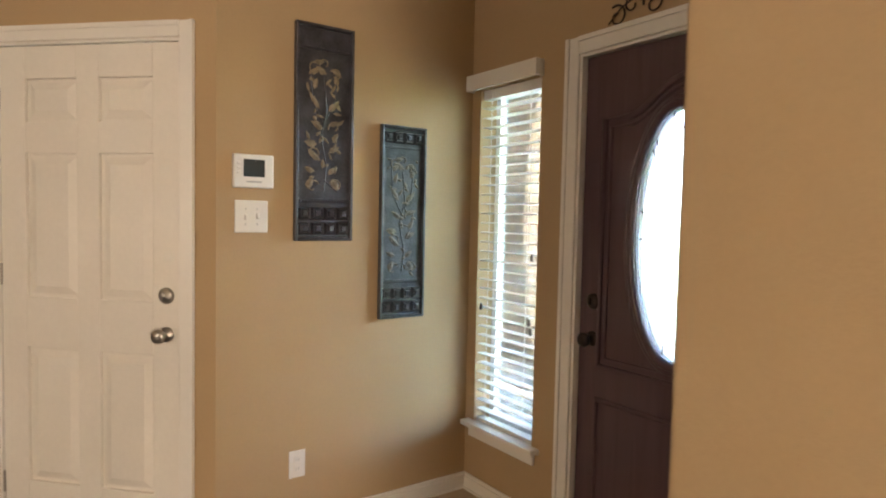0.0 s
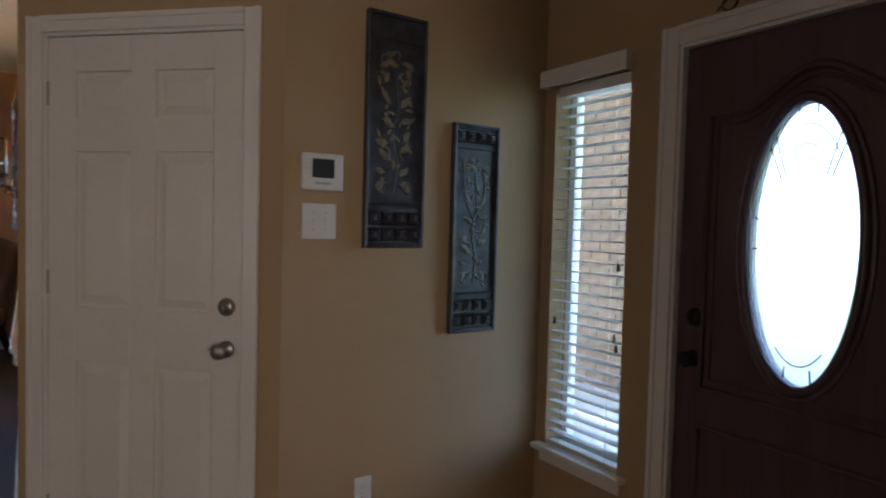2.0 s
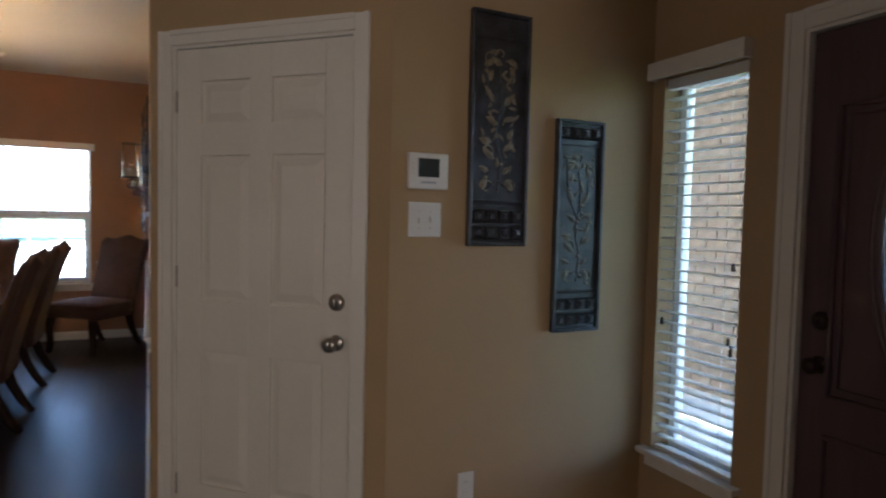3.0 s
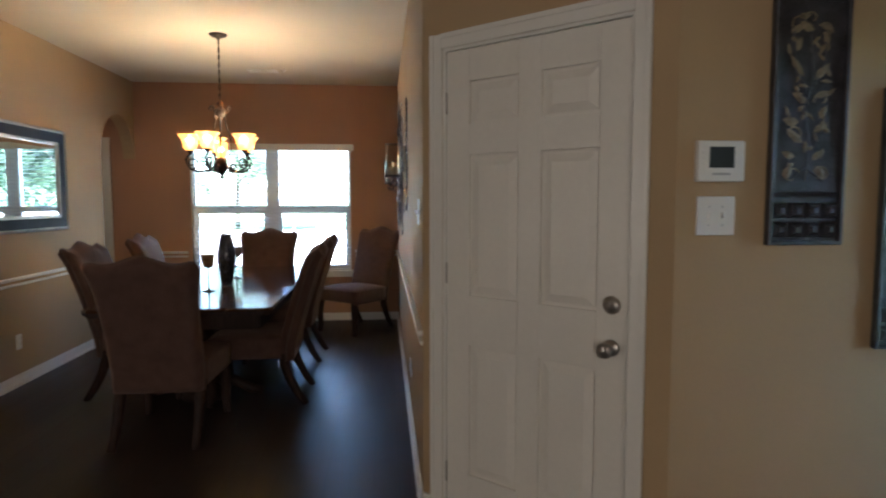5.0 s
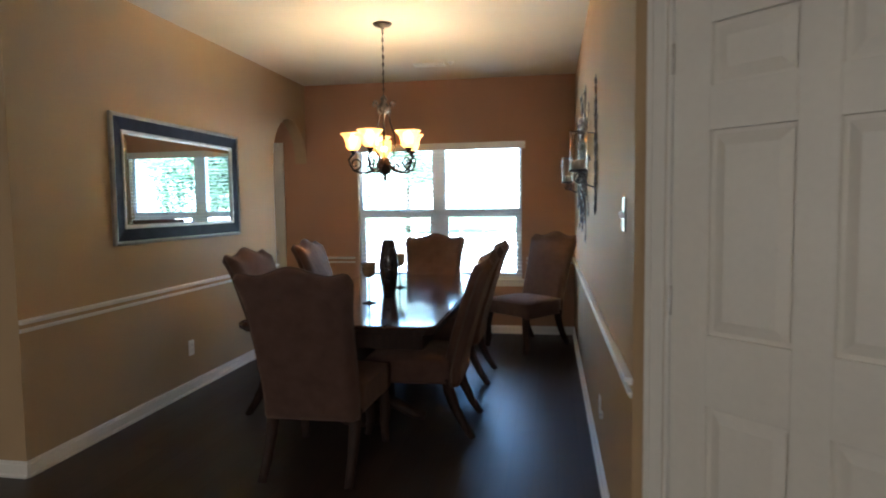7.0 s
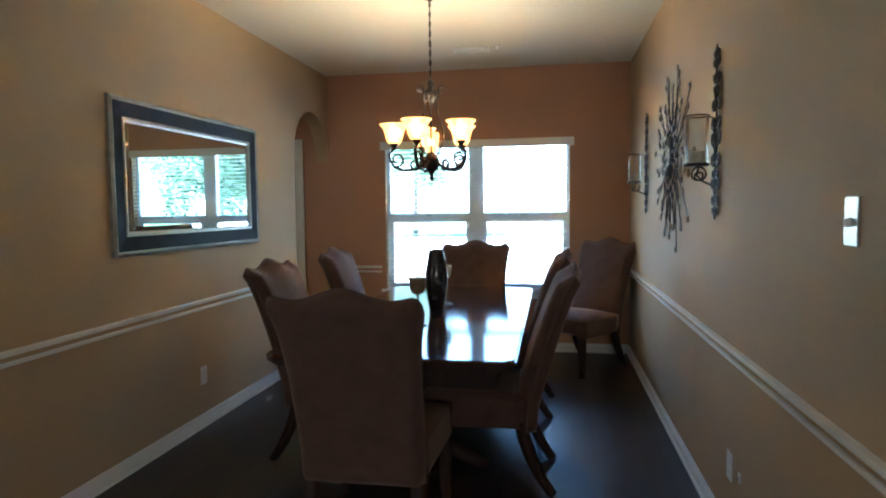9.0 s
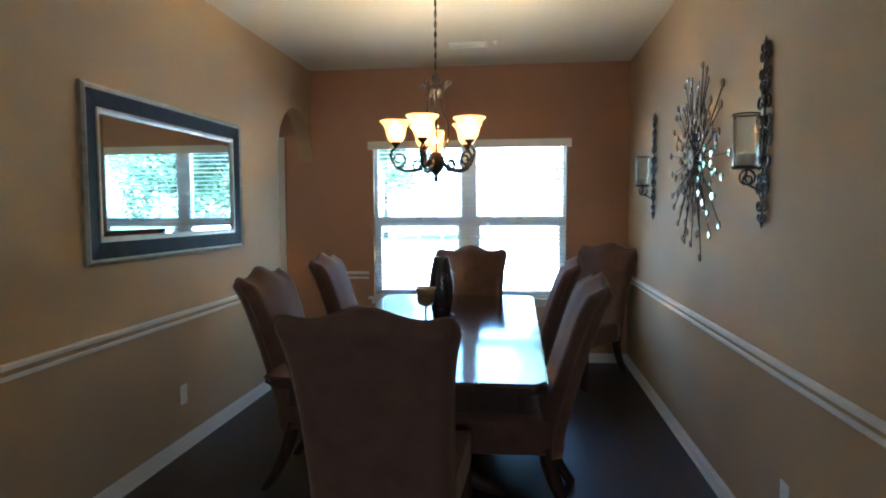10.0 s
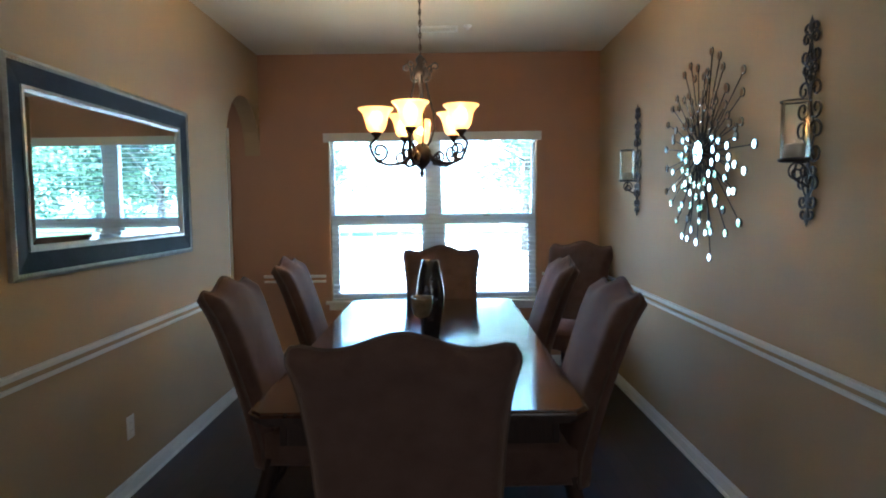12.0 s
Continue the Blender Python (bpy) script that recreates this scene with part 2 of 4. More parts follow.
BLIND = mat("white_blind_slat", (0.8, 0.79, 0.75), 0.45, var=0.03, scale=6, fine=60, bump=0.03)
VINYL = mat("white_window_vinyl", (0.78, 0.79, 0.78), 0.4, var=0.03, bump=0.02)
PANE = glassy("window_pane", (0.95, 0.98, 0.98), 0.02, 0.1)
CANDLEGLASS = glassy("clear_hurricane_glass", (0.97, 0.98, 0.97), 0.03, 0.45)
OVALGLASS = frosted("frosted_oval_glass", (0.7, 0.76, 0.84))
SHADE = frosted("amber_alabaster_shade", (0.96, 0.52, 0.18), (1.0, 0.5, 0.14), 0.045)
CANDLE = mat("ivory_candle_wax", (0.4, 0.33, 0.24), 0.5, var=0.06, bump=0.03)
VASE = mat("dark_glazed_ceramic", (0.02, 0.018, 0.022), 0.22, var=0.4, scale=25, fine=120, bump=0.1, coat=0.5)
AMBER = mat("amber_mercury_glass", (0.34, 0.24, 0.13), 0.25, 0.4, var=0.3, scale=30, fine=120, bump=0.1)
CAME = mat("lead_came", (0.12, 0.12, 0.13), 0.4, 0.8, bump=0.05)
BRICK = mat("tan_red_brick", (0.27, 0.18, 0.115), 0.85, var=0.3, scale=14, fine=120, bump=0.4, second=(0.37, 0.275, 0.19))
MORTAR = mat("brick_mortar", (0.36, 0.33, 0.27), 0.95, var=0.15, bump=0.3)
CONCRETE = mat("pale_concrete", (0.58, 0.56, 0.52), 0.9, var=0.12, scale=0.6, fine=30, bump=0.2)
GRASS = mat("lawn_grass", (0.07, 0.11, 0.03), 0.9, var=0.4, scale=0.8, fine=25, bump=0.5)
BARK = mat("tree_bark", (0.09, 0.07, 0.05), 0.9, var=0.3, scale=6, fine=40, bump=0.6)
LEAF = mat("tree_leaves", (0.085, 0.13, 0.062), 0.6, var=0.5, scale=0.9, fine=9, bump=0)
FENCE = mat("weathered_fence", (0.24, 0.22, 0.2), 0.85, var=0.2, bump=0.2)

# ---- the shell ----
CEILING, FAR, SOUTH, NORTH = 2.74, -4.635, -2.985, -0.025
PANELX, FOYERN, NEARX, NEARY, HALLX = 0.78, 1.985, 2.63, 0.99, -0.70
DIAG = pose(0, NORTH, 0, 0, 0, 45)  # u along the diagonal wall, -y into the foyer


def shell(name, bm, material, label, category):
    return tagged(part(name, bm, material), label, category, kind="structure")


shell("floor", boxes((FAR - 0.12, -7.1, -0.15, 6.1, 2.13, 0)), FLOORWOOD, "dark stained hardwood plank floor with a soft sheen", "floor")
shell("ceiling", boxes((FAR - 0.12, -7.1, CEILING, 6.1, 2.13, CEILING + 0.15)), CEIL, "flat cream-white painted ceiling", "ceiling")
shell("wall_north", boxes((FAR - 0.12, NORTH, 0, 0, NORTH + 0.12, CEILING)), PAINT, "tan painted dining room wall above and below the chair rail", "wall")
W2 = (-2.39, -0.575, 0.59, 2.05)
# same tan wall; the redder colour stands for warm bounced light
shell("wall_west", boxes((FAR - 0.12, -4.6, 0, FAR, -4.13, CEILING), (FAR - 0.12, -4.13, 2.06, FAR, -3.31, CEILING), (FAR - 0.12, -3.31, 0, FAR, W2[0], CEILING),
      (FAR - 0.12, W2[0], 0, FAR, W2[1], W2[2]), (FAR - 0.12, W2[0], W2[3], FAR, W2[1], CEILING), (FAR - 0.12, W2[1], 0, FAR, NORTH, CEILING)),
      PAINT_WARMLIT, "tan painted end wall round the dining room window, coloured warmer for bounced light", "wall")
ARCH0, ARCH1, SPRING = FAR, -3.79, 1.88
outline = [(HALLX, 0), (HALLX, CEILING), (FAR, CEILING), (FAR, SPRING)]
ac, ar = (ARCH0 + ARCH1) / 2, (ARCH1 - ARCH0) / 2
outline += [(ac - ar * math.cos(math.pi * k / 20), SPRING + ar * 1.04 * math.sin(math.pi * k / 20)) for k in range(1, 20)]
outline += [(ARCH1, SPRING), (ARCH1, 0)]
shell("wall_south", prism(bmesh.new(), outline, "y", SOUTH - 0.13, SOUTH), PAINT, "tan painted dining room wall with an arched opening", "wall")
shell("wall_hall", boxes((HALLX - 0.12, -7.1, 0, HALLX, SOUTH - 0.13, CEILING)), PAINT, "tan painted hall wall", "wall")
shell("wall_passage", boxes((FAR, -4.6, 0, -3.0, -4.48, CEILING), (-3.0, -4.6, 0, -2.2, -4.48, 0.85), (-3.0, -4.6, 2.15, -2.2, -4.48, CEILING), (-2.2, -4.6, 0, HALLX - 0.12, -4.48, CEILING)), PAINT, "tan painted wall of the passage behind the arch", "wall")
DL = (PANELX) * math.sqrt(2)
D0, D1, DTOP = 0.115, 0.955, 2.045
w = shell("wall_diagonal", boxes((0, 0, 0, D0, 0.12, CEILING), (D0, 0, DTOP, D1, 0.12, CEILING), (D1, 0, 0, DL, 0.12, CEILING)), PAINT, "tan painted diagonal wall round the white door", "wall")
w.matrix_world = DIAG
shell("wall_foyer_west", boxes((PANELX - 0.12, PANELX + NORTH, 0, PANELX, FOYERN, CEILING)), PAINT, "tan painted foyer wall with the metal panels", "wall")
W1 = (0.845, 1.268, 0.365, 1.99)
F0, F1, FTOP = 1.485, 2.405, 2.035
shell("wall_foyer_north", boxes((PANELX - 0.12, FOYERN, 0, W1[0], FOYERN + 0.15, CEILING), (W1[0], FOYERN, 0, W1[1], FOYERN + 0.15, W1[2]), (W1[0], FOYERN, W1[3], W1[1], FOYERN + 0.15, CEILING),
      (W1[1], FOYERN, 0, F0, FOYERN + 0.15, CEILING), (F0, FOYERN, FTOP, F1, FOYERN + 0.15, CEILING), (F1, FOYERN, 0, NEARX + 0.12, FOYERN + 0.15, CEILING)),
      PAINT, "tan painted foyer wall round the front door and narrow window", "wall")
bm = boxes((NEARX, NEARY, 0, NEARX + 0.12, FOYERN, CEILING))
bmesh.ops.bevel(bm, geom=[e for e in bm.edges if all(abs(v.co.x - NEARX) < 1e-4 and abs(v.co.y - NEARY) < 1e-4 for v in e.verts)], offset=0.018, segments=4, affect="EDGES")
shell("wall_foyer_east", bm, PAINT, "tan painted wall end with a rounded corner", "wall")
shell("wall_living_north", boxes((NEARX + 0.12, NEARY, 0, 6.1, NEARY + 0.12, CEILING)), PAINT, "tan painted living room wall", "wall")
# unseen closing walls; their openings are added to hold the fill lamps
shell("wall_east", boxes((6.0, -7.1, 0, 6.12, -1.4, CEILING), (6.0, -1.4, 0, 6.12, 0.5, 0.75), (6.0, -1.4, 2.25, 6.12, 0.5, CEILING), (6.0, 0.5, 0, 6.12, NEARY, CEILING)), PAINT, "tan painted closing wall with an opening added for a fill lamp", "wall")
shell("wall_living_south", boxes((HALLX, -7.1, 0, 2.3, -6.98, CEILING), (2.3, -7.1, 0, 4.1, -6.98, 0.75), (2.3, -7.1, 2.25, 4.1, -6.98, CEILING), (4.1, -7.1, 0, 6.0, -6.98, CEILING)), PAINT, "tan painted closing wall", "wall")

# unseen boards added to close the lamp openings against skylight
shell("shutter", boxes((6.07, -1.4, 0.75, 6.12, 0.5, 2.25)), WHITE, "unseen white board added behind a fill lamp to keep skylight out", "shutter")
shell("shutter", boxes((2.3, -7.1, 0.75, 4.1, -7.06, 2.25)), WHITE, "unseen white board added behind a fill lamp to keep skylight out", "shutter")
shell("shutter", boxes((-3.0, -4.6, 0.85, -2.2, -4.55, 2.15)), WHITE, "unseen white board added behind a fill lamp to keep skylight out", "shutter")


def board(name, along, a, b, at, face, rows, label, m=None):
    """Moulding: rows of (z0, z1, depth) along x or y from a to b, standing off the wall at 'at' towards face."""
    bm = bmesh.new()
    for z0, z1, dpt in rows:
        lo, hi = sorted((at, at + face * dpt))
        if along == "x":
            box(bm, a, lo, z0, b, hi, z1, bevel=0.003)
        else:
            box(bm, lo, a, z0, hi, b, z1, bevel=0.003)
    ob = shell(name, bm, WHITE, label, "trim")
    if m is not None:
        ob.matrix_world = m
    return ob


BASE = [(0.0, 0.018, 0.022), (0.018, 0.07, 0.014), (0.07, 0.088, 0.009)]
RAIL = [(0.762, 0.77, 0.010), (0.77, 0.782, 0.016), (0.805, 0.815, 0.018), (0.815, 0.831, 0.028)]
for nm, rows, lb in (("baseboard", BASE, "white painted baseboard"), ("trim", RAIL, "white painted chair rail moulding")):
    board(nm, "x", FAR + 0.03, -0.004, NORTH, -1, rows, lb)
    board(nm, "x", ARCH1 + 0.0, HALLX, SOUTH, 1, rows, lb)
    board(nm, "y", SOUTH + 0.004, W2[0] - 0.045 if nm == "trim" else NORTH - 0.001, FAR, 1, rows, lb)
    if nm == "trim":
        board(nm, "y", W2[1] + 0.045, NORTH - 0.001, FAR, 1, rows, lb)
board("baseboard", "y", -6.9, SOUTH + 0.014, HALLX, 1, BASE, "white painted baseboard")
board("baseboard", "y", PANELX + NORTH + 0.01, FOYERN, PANELX, 1, BASE, "white painted baseboard")
board("baseboard", "x", PANELX + 0.015, F0 - 0.065, FOYERN, -1, BASE, "white painted baseboard")
board("baseboard", "x", F1 + 0.065, NEARX, FOYERN, -1, BASE, "white painted baseboard")
board("baseboard", "y", NEARY + 0.02, FOYERN - 0.015, NEARX, -1, BASE, "white painted baseboard")
board("baseboard", "x", NEARX + 0.02, 6.0, NEARY, -1, BASE, "white painted baseboard")
board("baseboard", "x", 0.005, D0 - 0.062, 0, -1, BASE, "white painted baseboard", DIAG)
board("baseboard", "x", D1 + 0.062, DL, 0, -1, BASE, "white painted baseboard", DIAG)


def knob_parts(parent, x, z, y, material):
    """A round door knob on its rose, standing off towards -y."""
    b = lathe([(0.031, 0), (0.031, 0.006), (0.026, 0.011), (0.011, 0.014), (0.011, 0.034), (0.022, 0.04), (0.029, 0.052), (0.027, 0.063), (0.014, 0.069), (0.0005, 0.07)], 20)
    ob = part("knob", b, material, parent, "round satin metal door knob", True)
    ob.matrix_local = pose(x, y, z, 90, 0, 0)


def bolt_part(parent, x, z, y, material):
    b = lathe([(0.033, 0), (0.033, 0.007), (0.029, 0.014), (0.02, 0.02), (0.01, 0.0225), (0.0005, 0.023)], 20)
    box(b, -0.005, -0.014, 0.018, 0.005, 0.014, 0.034, bevel=0.003)
    ob = part("deadbolt", b, material, parent, "round deadbolt with thumb turn", True)
    ob.matrix_local = pose(x, y, z, 90, 0, 0)


def casing(parent, x0, x1, top, width=0.06, y=0.0):
    """Stepped door casing on the face y, towards -y."""
    for nm, r in (("casing", [(x0 - width, 0, x0, top + width), ]), ("casing", [(x1, 0, x1 + width, top + width)]), ("casing", [(x0, top, x1, top + width)])):
        a0, z0, a1, z1 = r[0]
        bm = bmesh.new()
        if z0 == 0:
            out = (a0, a0 + 0.02) if a0 < x0 else (a1 - 0.02, a1)
            box(bm, a0, y - 0.012, z0, a1, y, z1, bevel=0.003)
            box(bm, out[0], y - 0.02, z0, out[1], y - 0.012, z1, bevel=0.002)
        else:
            box(bm, a0, y - 0.012, z0, a1, y, z1, bevel=0.003)
            box(bm, a0, y - 0.02, z1 - 0.02, a1, y - 0.012, z1, bevel=0.002)
        part(nm, bm, WHITE, parent)


def jambs(parent, x0, x1, top, depth):
    part("jamb", boxes((x0, 0, 0, x0 + 0.012, depth, top)), WHITE, parent)
    part("jamb", boxes((x1 - 0.012, 0, 0, x1, depth, top)), WHITE, parent)
    part("jamb", boxes((x0 + 0.012, 0, top - 0.012, x1 - 0.012, depth, top)), WHITE, parent)


def six_panel_door(name, m, x0, x1, top, label, knob_side=1, bolt=True):
    d = thing(name, m, label, "door", kind="structure")
    casing(d, x0, x1, top)
    jambs(d, x0, x1, top, 0.12)
    a, b, h, y0, y1 = x0 + 0.015, x1 - 0.015, top - 0.015, 0.012, 0.052
    wdt, st, ms = b - a, 0.115, 0.1
    xs = [(a + st, (a + b) / 2 - ms / 2), ((a + b) / 2 + ms / 2, b - st)]
    zs = [(0.23, 0.80), (1.01, 1.60), (1.725, 1.90)]
    bm = bmesh.new()
    box(bm, a, y0 + 0.018, 0.008, b, y1, h)
    box(bm, a, y0, 0.008, a + st, y0 + 0.018, h, 0.002)
    box(bm, b - st, y0, 0.008, b, y0 + 0.018, h, 0.002)
    box(bm, xs[0][1], y0, 0.008, xs[1][0], y0 + 0.018, h, 0.002)
    for z0, z1 in ((0.008, zs[0][0]), (zs[0][1], zs[1][0]), (zs[1][1], zs[2][0]), (zs[2][1], h)):
        for c0, c1 in xs:
            box(bm, c0, y0, z0, c1, y0 + 0.018, z1, 0.002)
    part("door_slab", bm, DOORWHITE, d)
    for c0, c1 in xs:
        for z0, z1 in zs:
            bm = bmesh.new()
            e, i = 0.012, 0.045
            o = [bm.verts.new(v) for v in ((c0 + e, y0 + 0.0178, z0 + e), (c1 - e, y0 + 0.0178, z0 + e), (c1 - e, y0 + 0.0178, z1 - e), (c0 + e, y0 + 0.0178, z1 - e))]
            n = [bm.verts.new(v) for v in ((c0 + i, y0 + 0.005, z0 + i), (c1 - i, y0 + 0.005, z0 + i), (c1 - i, y0 + 0.005, z1 - i), (c0 + i, y0 + 0.005, z1 - i))]
            bm.faces.new(n)
            for k in range(4):
                bm.faces.new((o[k], o[(k + 1) % 4], n[(k + 1) % 4], n[k]))
            part("panel", bm, DOORWHITE, d)
    kx = b - 0.055 if knob_side > 0 else a + 0.065
    knob_parts(d, kx, 0.885, y0, NICKEL)
    if bolt:
        bolt_part(d, kx, 1.04, y0, NICKEL)
    hx = a - 0.004 if knob_side > 0 else b + 0.004
    for z in (0.22, 1.1, 1.82):
        part("hinge", lathe([(0.006, -0.045), (0.006, 0.045)], 10, None, (hx, y0 - 0.004, z)), NICKEL, d, "satin metal hinge")
    return d


six_panel_door("door_1", DIAG, D0, D1, DTOP, "closed white six-panel door with nickel knob and deadbolt")
six_panel_door("door_3", pose(FAR, 0, 0, 0, 0, 90), -4.13, -3.31, 2.06, "closed white panel door in the passage behind the arch", 1, False)


def strip_frame(parent, name, x0, x1, z0, z1, wd, y0, y1, material):
    part(name, boxes((x0, y0, z0, x0 + wd, y1, z1)), material, parent)
    part(name, boxes((x1 - wd, y0, z0, x1, y1, z1)), material, parent)
    part(name, boxes((x0 + wd, y0, z0, x1 - wd, y1, z0 + wd)), material, parent)
    part(name, boxes((x0 + wd, y0, z1 - wd, x1 - wd, y1, z1)), material, parent)


# ---- front door, dark wood with an oval light ----
fd = thing("door_2", pose(0, FOYERN, 0), "closed dark mahogany front door with an oval leaded glass", "door", kind="structure")
casing(fd, F0, F1, FTOP, 0.068)
jambs(fd, F0, F1, FTOP, 0.15)
OX, OZ, ORX, ORZ = 1.925, 1.322, 0.165, 0.445
DY = 0.03
N = 48


def ellipse(rx, rz, y, n=N):
    return [(OX + rx * math.cos(2 * math.pi * k / n), y, OZ + rz * math.sin(2 * math.pi * k / n)) for k in range(n)]


def slab_with_oval():
    bm = bmesh.new()
    x0, x1, z0, z1 = F0 + 0.014, F1 - 0.014, 0.012, FTOP - 0.014
    for y in (DY, DY + 0.045):
        inner = [bm.verts.new(p) for p in ellipse(ORX, ORZ, y)]
        outer = []
        for k in range(N):
            c, s = math.cos(2 * math.pi * k / N), math.sin(2 * math.pi * k / N)
            hx, lx = (x1 - OX) / c if c > 1e-6 else 1e9, (x0 - OX) / c if c < -1e-6 else 1e9
            hz, lz = (z1 - OZ) / s if s > 1e-6 else 1e9, (z0 - OZ) / s if s < -1e-6 else 1e9
            t = min(hx, lx, hz, lz)
            outer.append(bm.verts.new((OX + t * c, y, OZ + t * s)))
        for k in range(N):
            bm.faces.new((inner[k], inner[(k + 1) % N], outer[(k + 1) % N], outer[k]))
        for cx, cz in ((x0, z0), (x0, z1), (x1, z0), (x1, z1)):
            ks = sorted(range(N), key=lambda k: (outer[k].co.x - cx) ** 2 + (outer[k].co.z - cz) ** 2)
            onx = next(outer[k] for k in ks if abs(outer[k].co.x - cx) < 1e-4)
            onz = next(outer[k] for k in ks if abs(outer[k].co.z - cz) < 1e-4 and outer[k] is not onx)
            bm.faces.new((bm.verts.new((cx, y, cz)), onx, onz))
    return bm


part("door_slab", slab_with_oval(), MAHOGANY, fd)
ring = bmesh.new()
tube(ring, ellipse(ORX + 0.018, ORZ + 0.018, DY - 0.004), 0.016, n=8, closed=True)
tube(ring, ellipse(ORX + 0.042, ORZ + 0.042, DY), 0.01, n=8, closed=True)
part("oval_moulding", ring, MAHOGANY, fd, "raised oval wooden moulding", True)
reveal = bmesh.new()
ra, rb = [reveal.verts.new(p) for p in ellipse(ORX, ORZ, DY)], [reveal.verts.new(p) for p in ellipse(ORX, ORZ, DY + 0.045)]
for k in range(N):
    reveal.faces.new((ra[k], ra[(k + 1) % N], rb[(k + 1) % N], rb[k]))
part("oval_reveal", reveal, MAHOGANY, fd)
# arched raised moulding round the oval and a lower panel


def cathedral(inset):
    """Outline of the upper panel: square below, flat shoulders above and an ogee arch between them."""
    x0, x1, z0, zs = 1.60 + inset, 2.304 - inset, 0.80 + inset, 1.765 - inset
    top = [(1.952 + 0.235 - 0.47 * k / 20, zs + 0.115 * (0.5 - 0.5 * math.cos(2 * math.pi * k / 20)) ** 0.85) for k in range(21)]
    return [(x0, z0), (x1, z0), (x1, zs), *top, (x0, zs)]


for inset, r_ in ((0.0, 0.014), (0.032, 0.008)):
    b1 = bmesh.new()
    tube(b1, [(x, DY, z) for x, z in cathedral(inset)], r_, n=8, closed=True)
    part("arched_moulding", b1, MAHOGANY, fd, "raised arched wooden moulding", True)
b1 = bmesh.new()
tube(b1, [(1.60, DY, 0.14), (2.304, DY, 0.14), (2.304, DY, 0.66), (1.60, DY, 0.66)], 0.013, n=8, closed=True)
part("panel_moulding", b1, MAHOGANY, fd, "raised rectangular wooden moulding")
bm = bmesh.new()
e1, e2 = [bm.verts.new(p) for p in ellipse(ORX, ORZ, DY + 0.02)], [bm.verts.new(p) for p in ellipse(ORX, ORZ, DY + 0.026)]
bm.faces.new(e1)
bm.faces.new(e2[::-1])
for k in range(N):
    bm.faces.new((e1[k], e1[(k + 1) % N], e2[(k + 1) % N], e2[k]))
gl = part("oval_glass", bm, OVALGLASS, fd, "bright frosted oval glass")
gl.visible_shadow = False
cm = bmesh.new()
yy = DY + 0.013


def on_oval(k, deg):
    return (OX + ORX * k * math.cos(radians(deg)), yy, OZ + ORZ * k * math.sin(radians(deg)))


tube(cm, [on_oval(0.86, d_) for d_ in range(48, 134, 6)], 0.0026, n=5)
tube(cm, [on_oval(0.72, d_) for d_ in range(62, 120, 6)], 0.0026, n=5)
tube(cm, [on_oval(0.86, d_) for d_ in range(240, 302, 6)], 0.0026, n=5)
for deg, k0, k1 in ((80, 1.0, 0.94), (100, 1.0, 0.94), (127, 1.0, 0.62), (134, 1.0, 0.66), (53, 1.0, 0.62), (46, 1.0, 0.66), (168, 1.0, 0.86), (182, 1.0, 0.86), (255, 1.0, 0.9), (285, 1.0, 0.9)):
    tube(cm, [on_oval(k0, deg), on_oval(k1, deg)], 0.003, n=5)
part("leading", cm, CAME, fd, "dark curved lead strips")
knob_parts(fd, F0 + 0.085, 0.90, DY, BRONZE)
bolt_part(fd, F0 + 0.085, 1.05, DY, BRONZE)
part("threshold", boxes((F0, 0.02, 0, F1, 0.16, 0.011)), BRONZE, fd)


# ---- windows ----
def window(name, m, x0, x1, z0, z1, depth, mull, rails, label):
    """Framed window in a wall; x along the wall, -y into the room."""
    wi = thing(name, m, label, "window", kind="structure")
    strip_frame(wi, "window_frame", x0, x1, z0, z1, 0.035, depth - 0.05, depth - 0.005, VINYL)
    part("window_sill", boxes((x0 - 0.045, -0.05, z0 - 0.02, x1 + 0.045, depth - 0.05, z0 + 0.004), bevel=0.004), WHITE, wi)
    part("apron", boxes((x0 - 0.02, -0.016, z0 - 0.075, x1 + 0.02, -0.001, z0 - 0.021), bevel=0.003), WHITE, wi)
    part("return", boxes((x0 - 0.001, 0.001, z0 + 0.004, x0 + 0.003, depth - 0.05, z1)), PAINT, wi)
    part("return", boxes((x1 - 0.003, 0.001, z0 + 0.004, x1 + 0.001, depth - 0.05, z1)), PAINT, wi)
    cols = [x0 + 0.035] + [v for c in mull for v in (c - 0.072, c + 0.072)] + [x1 - 0.035]
    for c in mull:
        part("mullion", boxes((c - 0.072, depth - 0.06, z0 + 0.035, c + 0.072, depth - 0.004, z1 - 0.035)), VINYL, wi)
    rows = [z0 + 0.035] + [v for r in rails for v in (r - 0.026, r + 0.026)] + [z1 - 0.035]
    for a, b in zip(cols[::2], cols[1::2]):
        for r in rails:
            part("meeting_rail", boxes((a, depth - 0.055, r - 0.026, b, depth - 0.01, r + 0.026)), VINYL, wi)
            part("sash_lock", boxes(((a + b) / 2 - 0.03, depth - 0.068, r + 0.002, (a + b) / 2 + 0.03, depth - 0.055, r + 0.022), bevel=0.003), NICKEL, wi)
        if len(rows) > 2:
            strip_frame(wi, "sash", a, b, rows[0], rows[1], 0.032, depth - 0.055, depth - 0.034, VINYL)
        for c, d in zip(rows[::2], rows[1::2]):
            p = part("pane", boxes((a, depth - 0.03, c, b, depth - 0.026, d)), PANE, wi)
            p.visible_shadow = False
    return wi


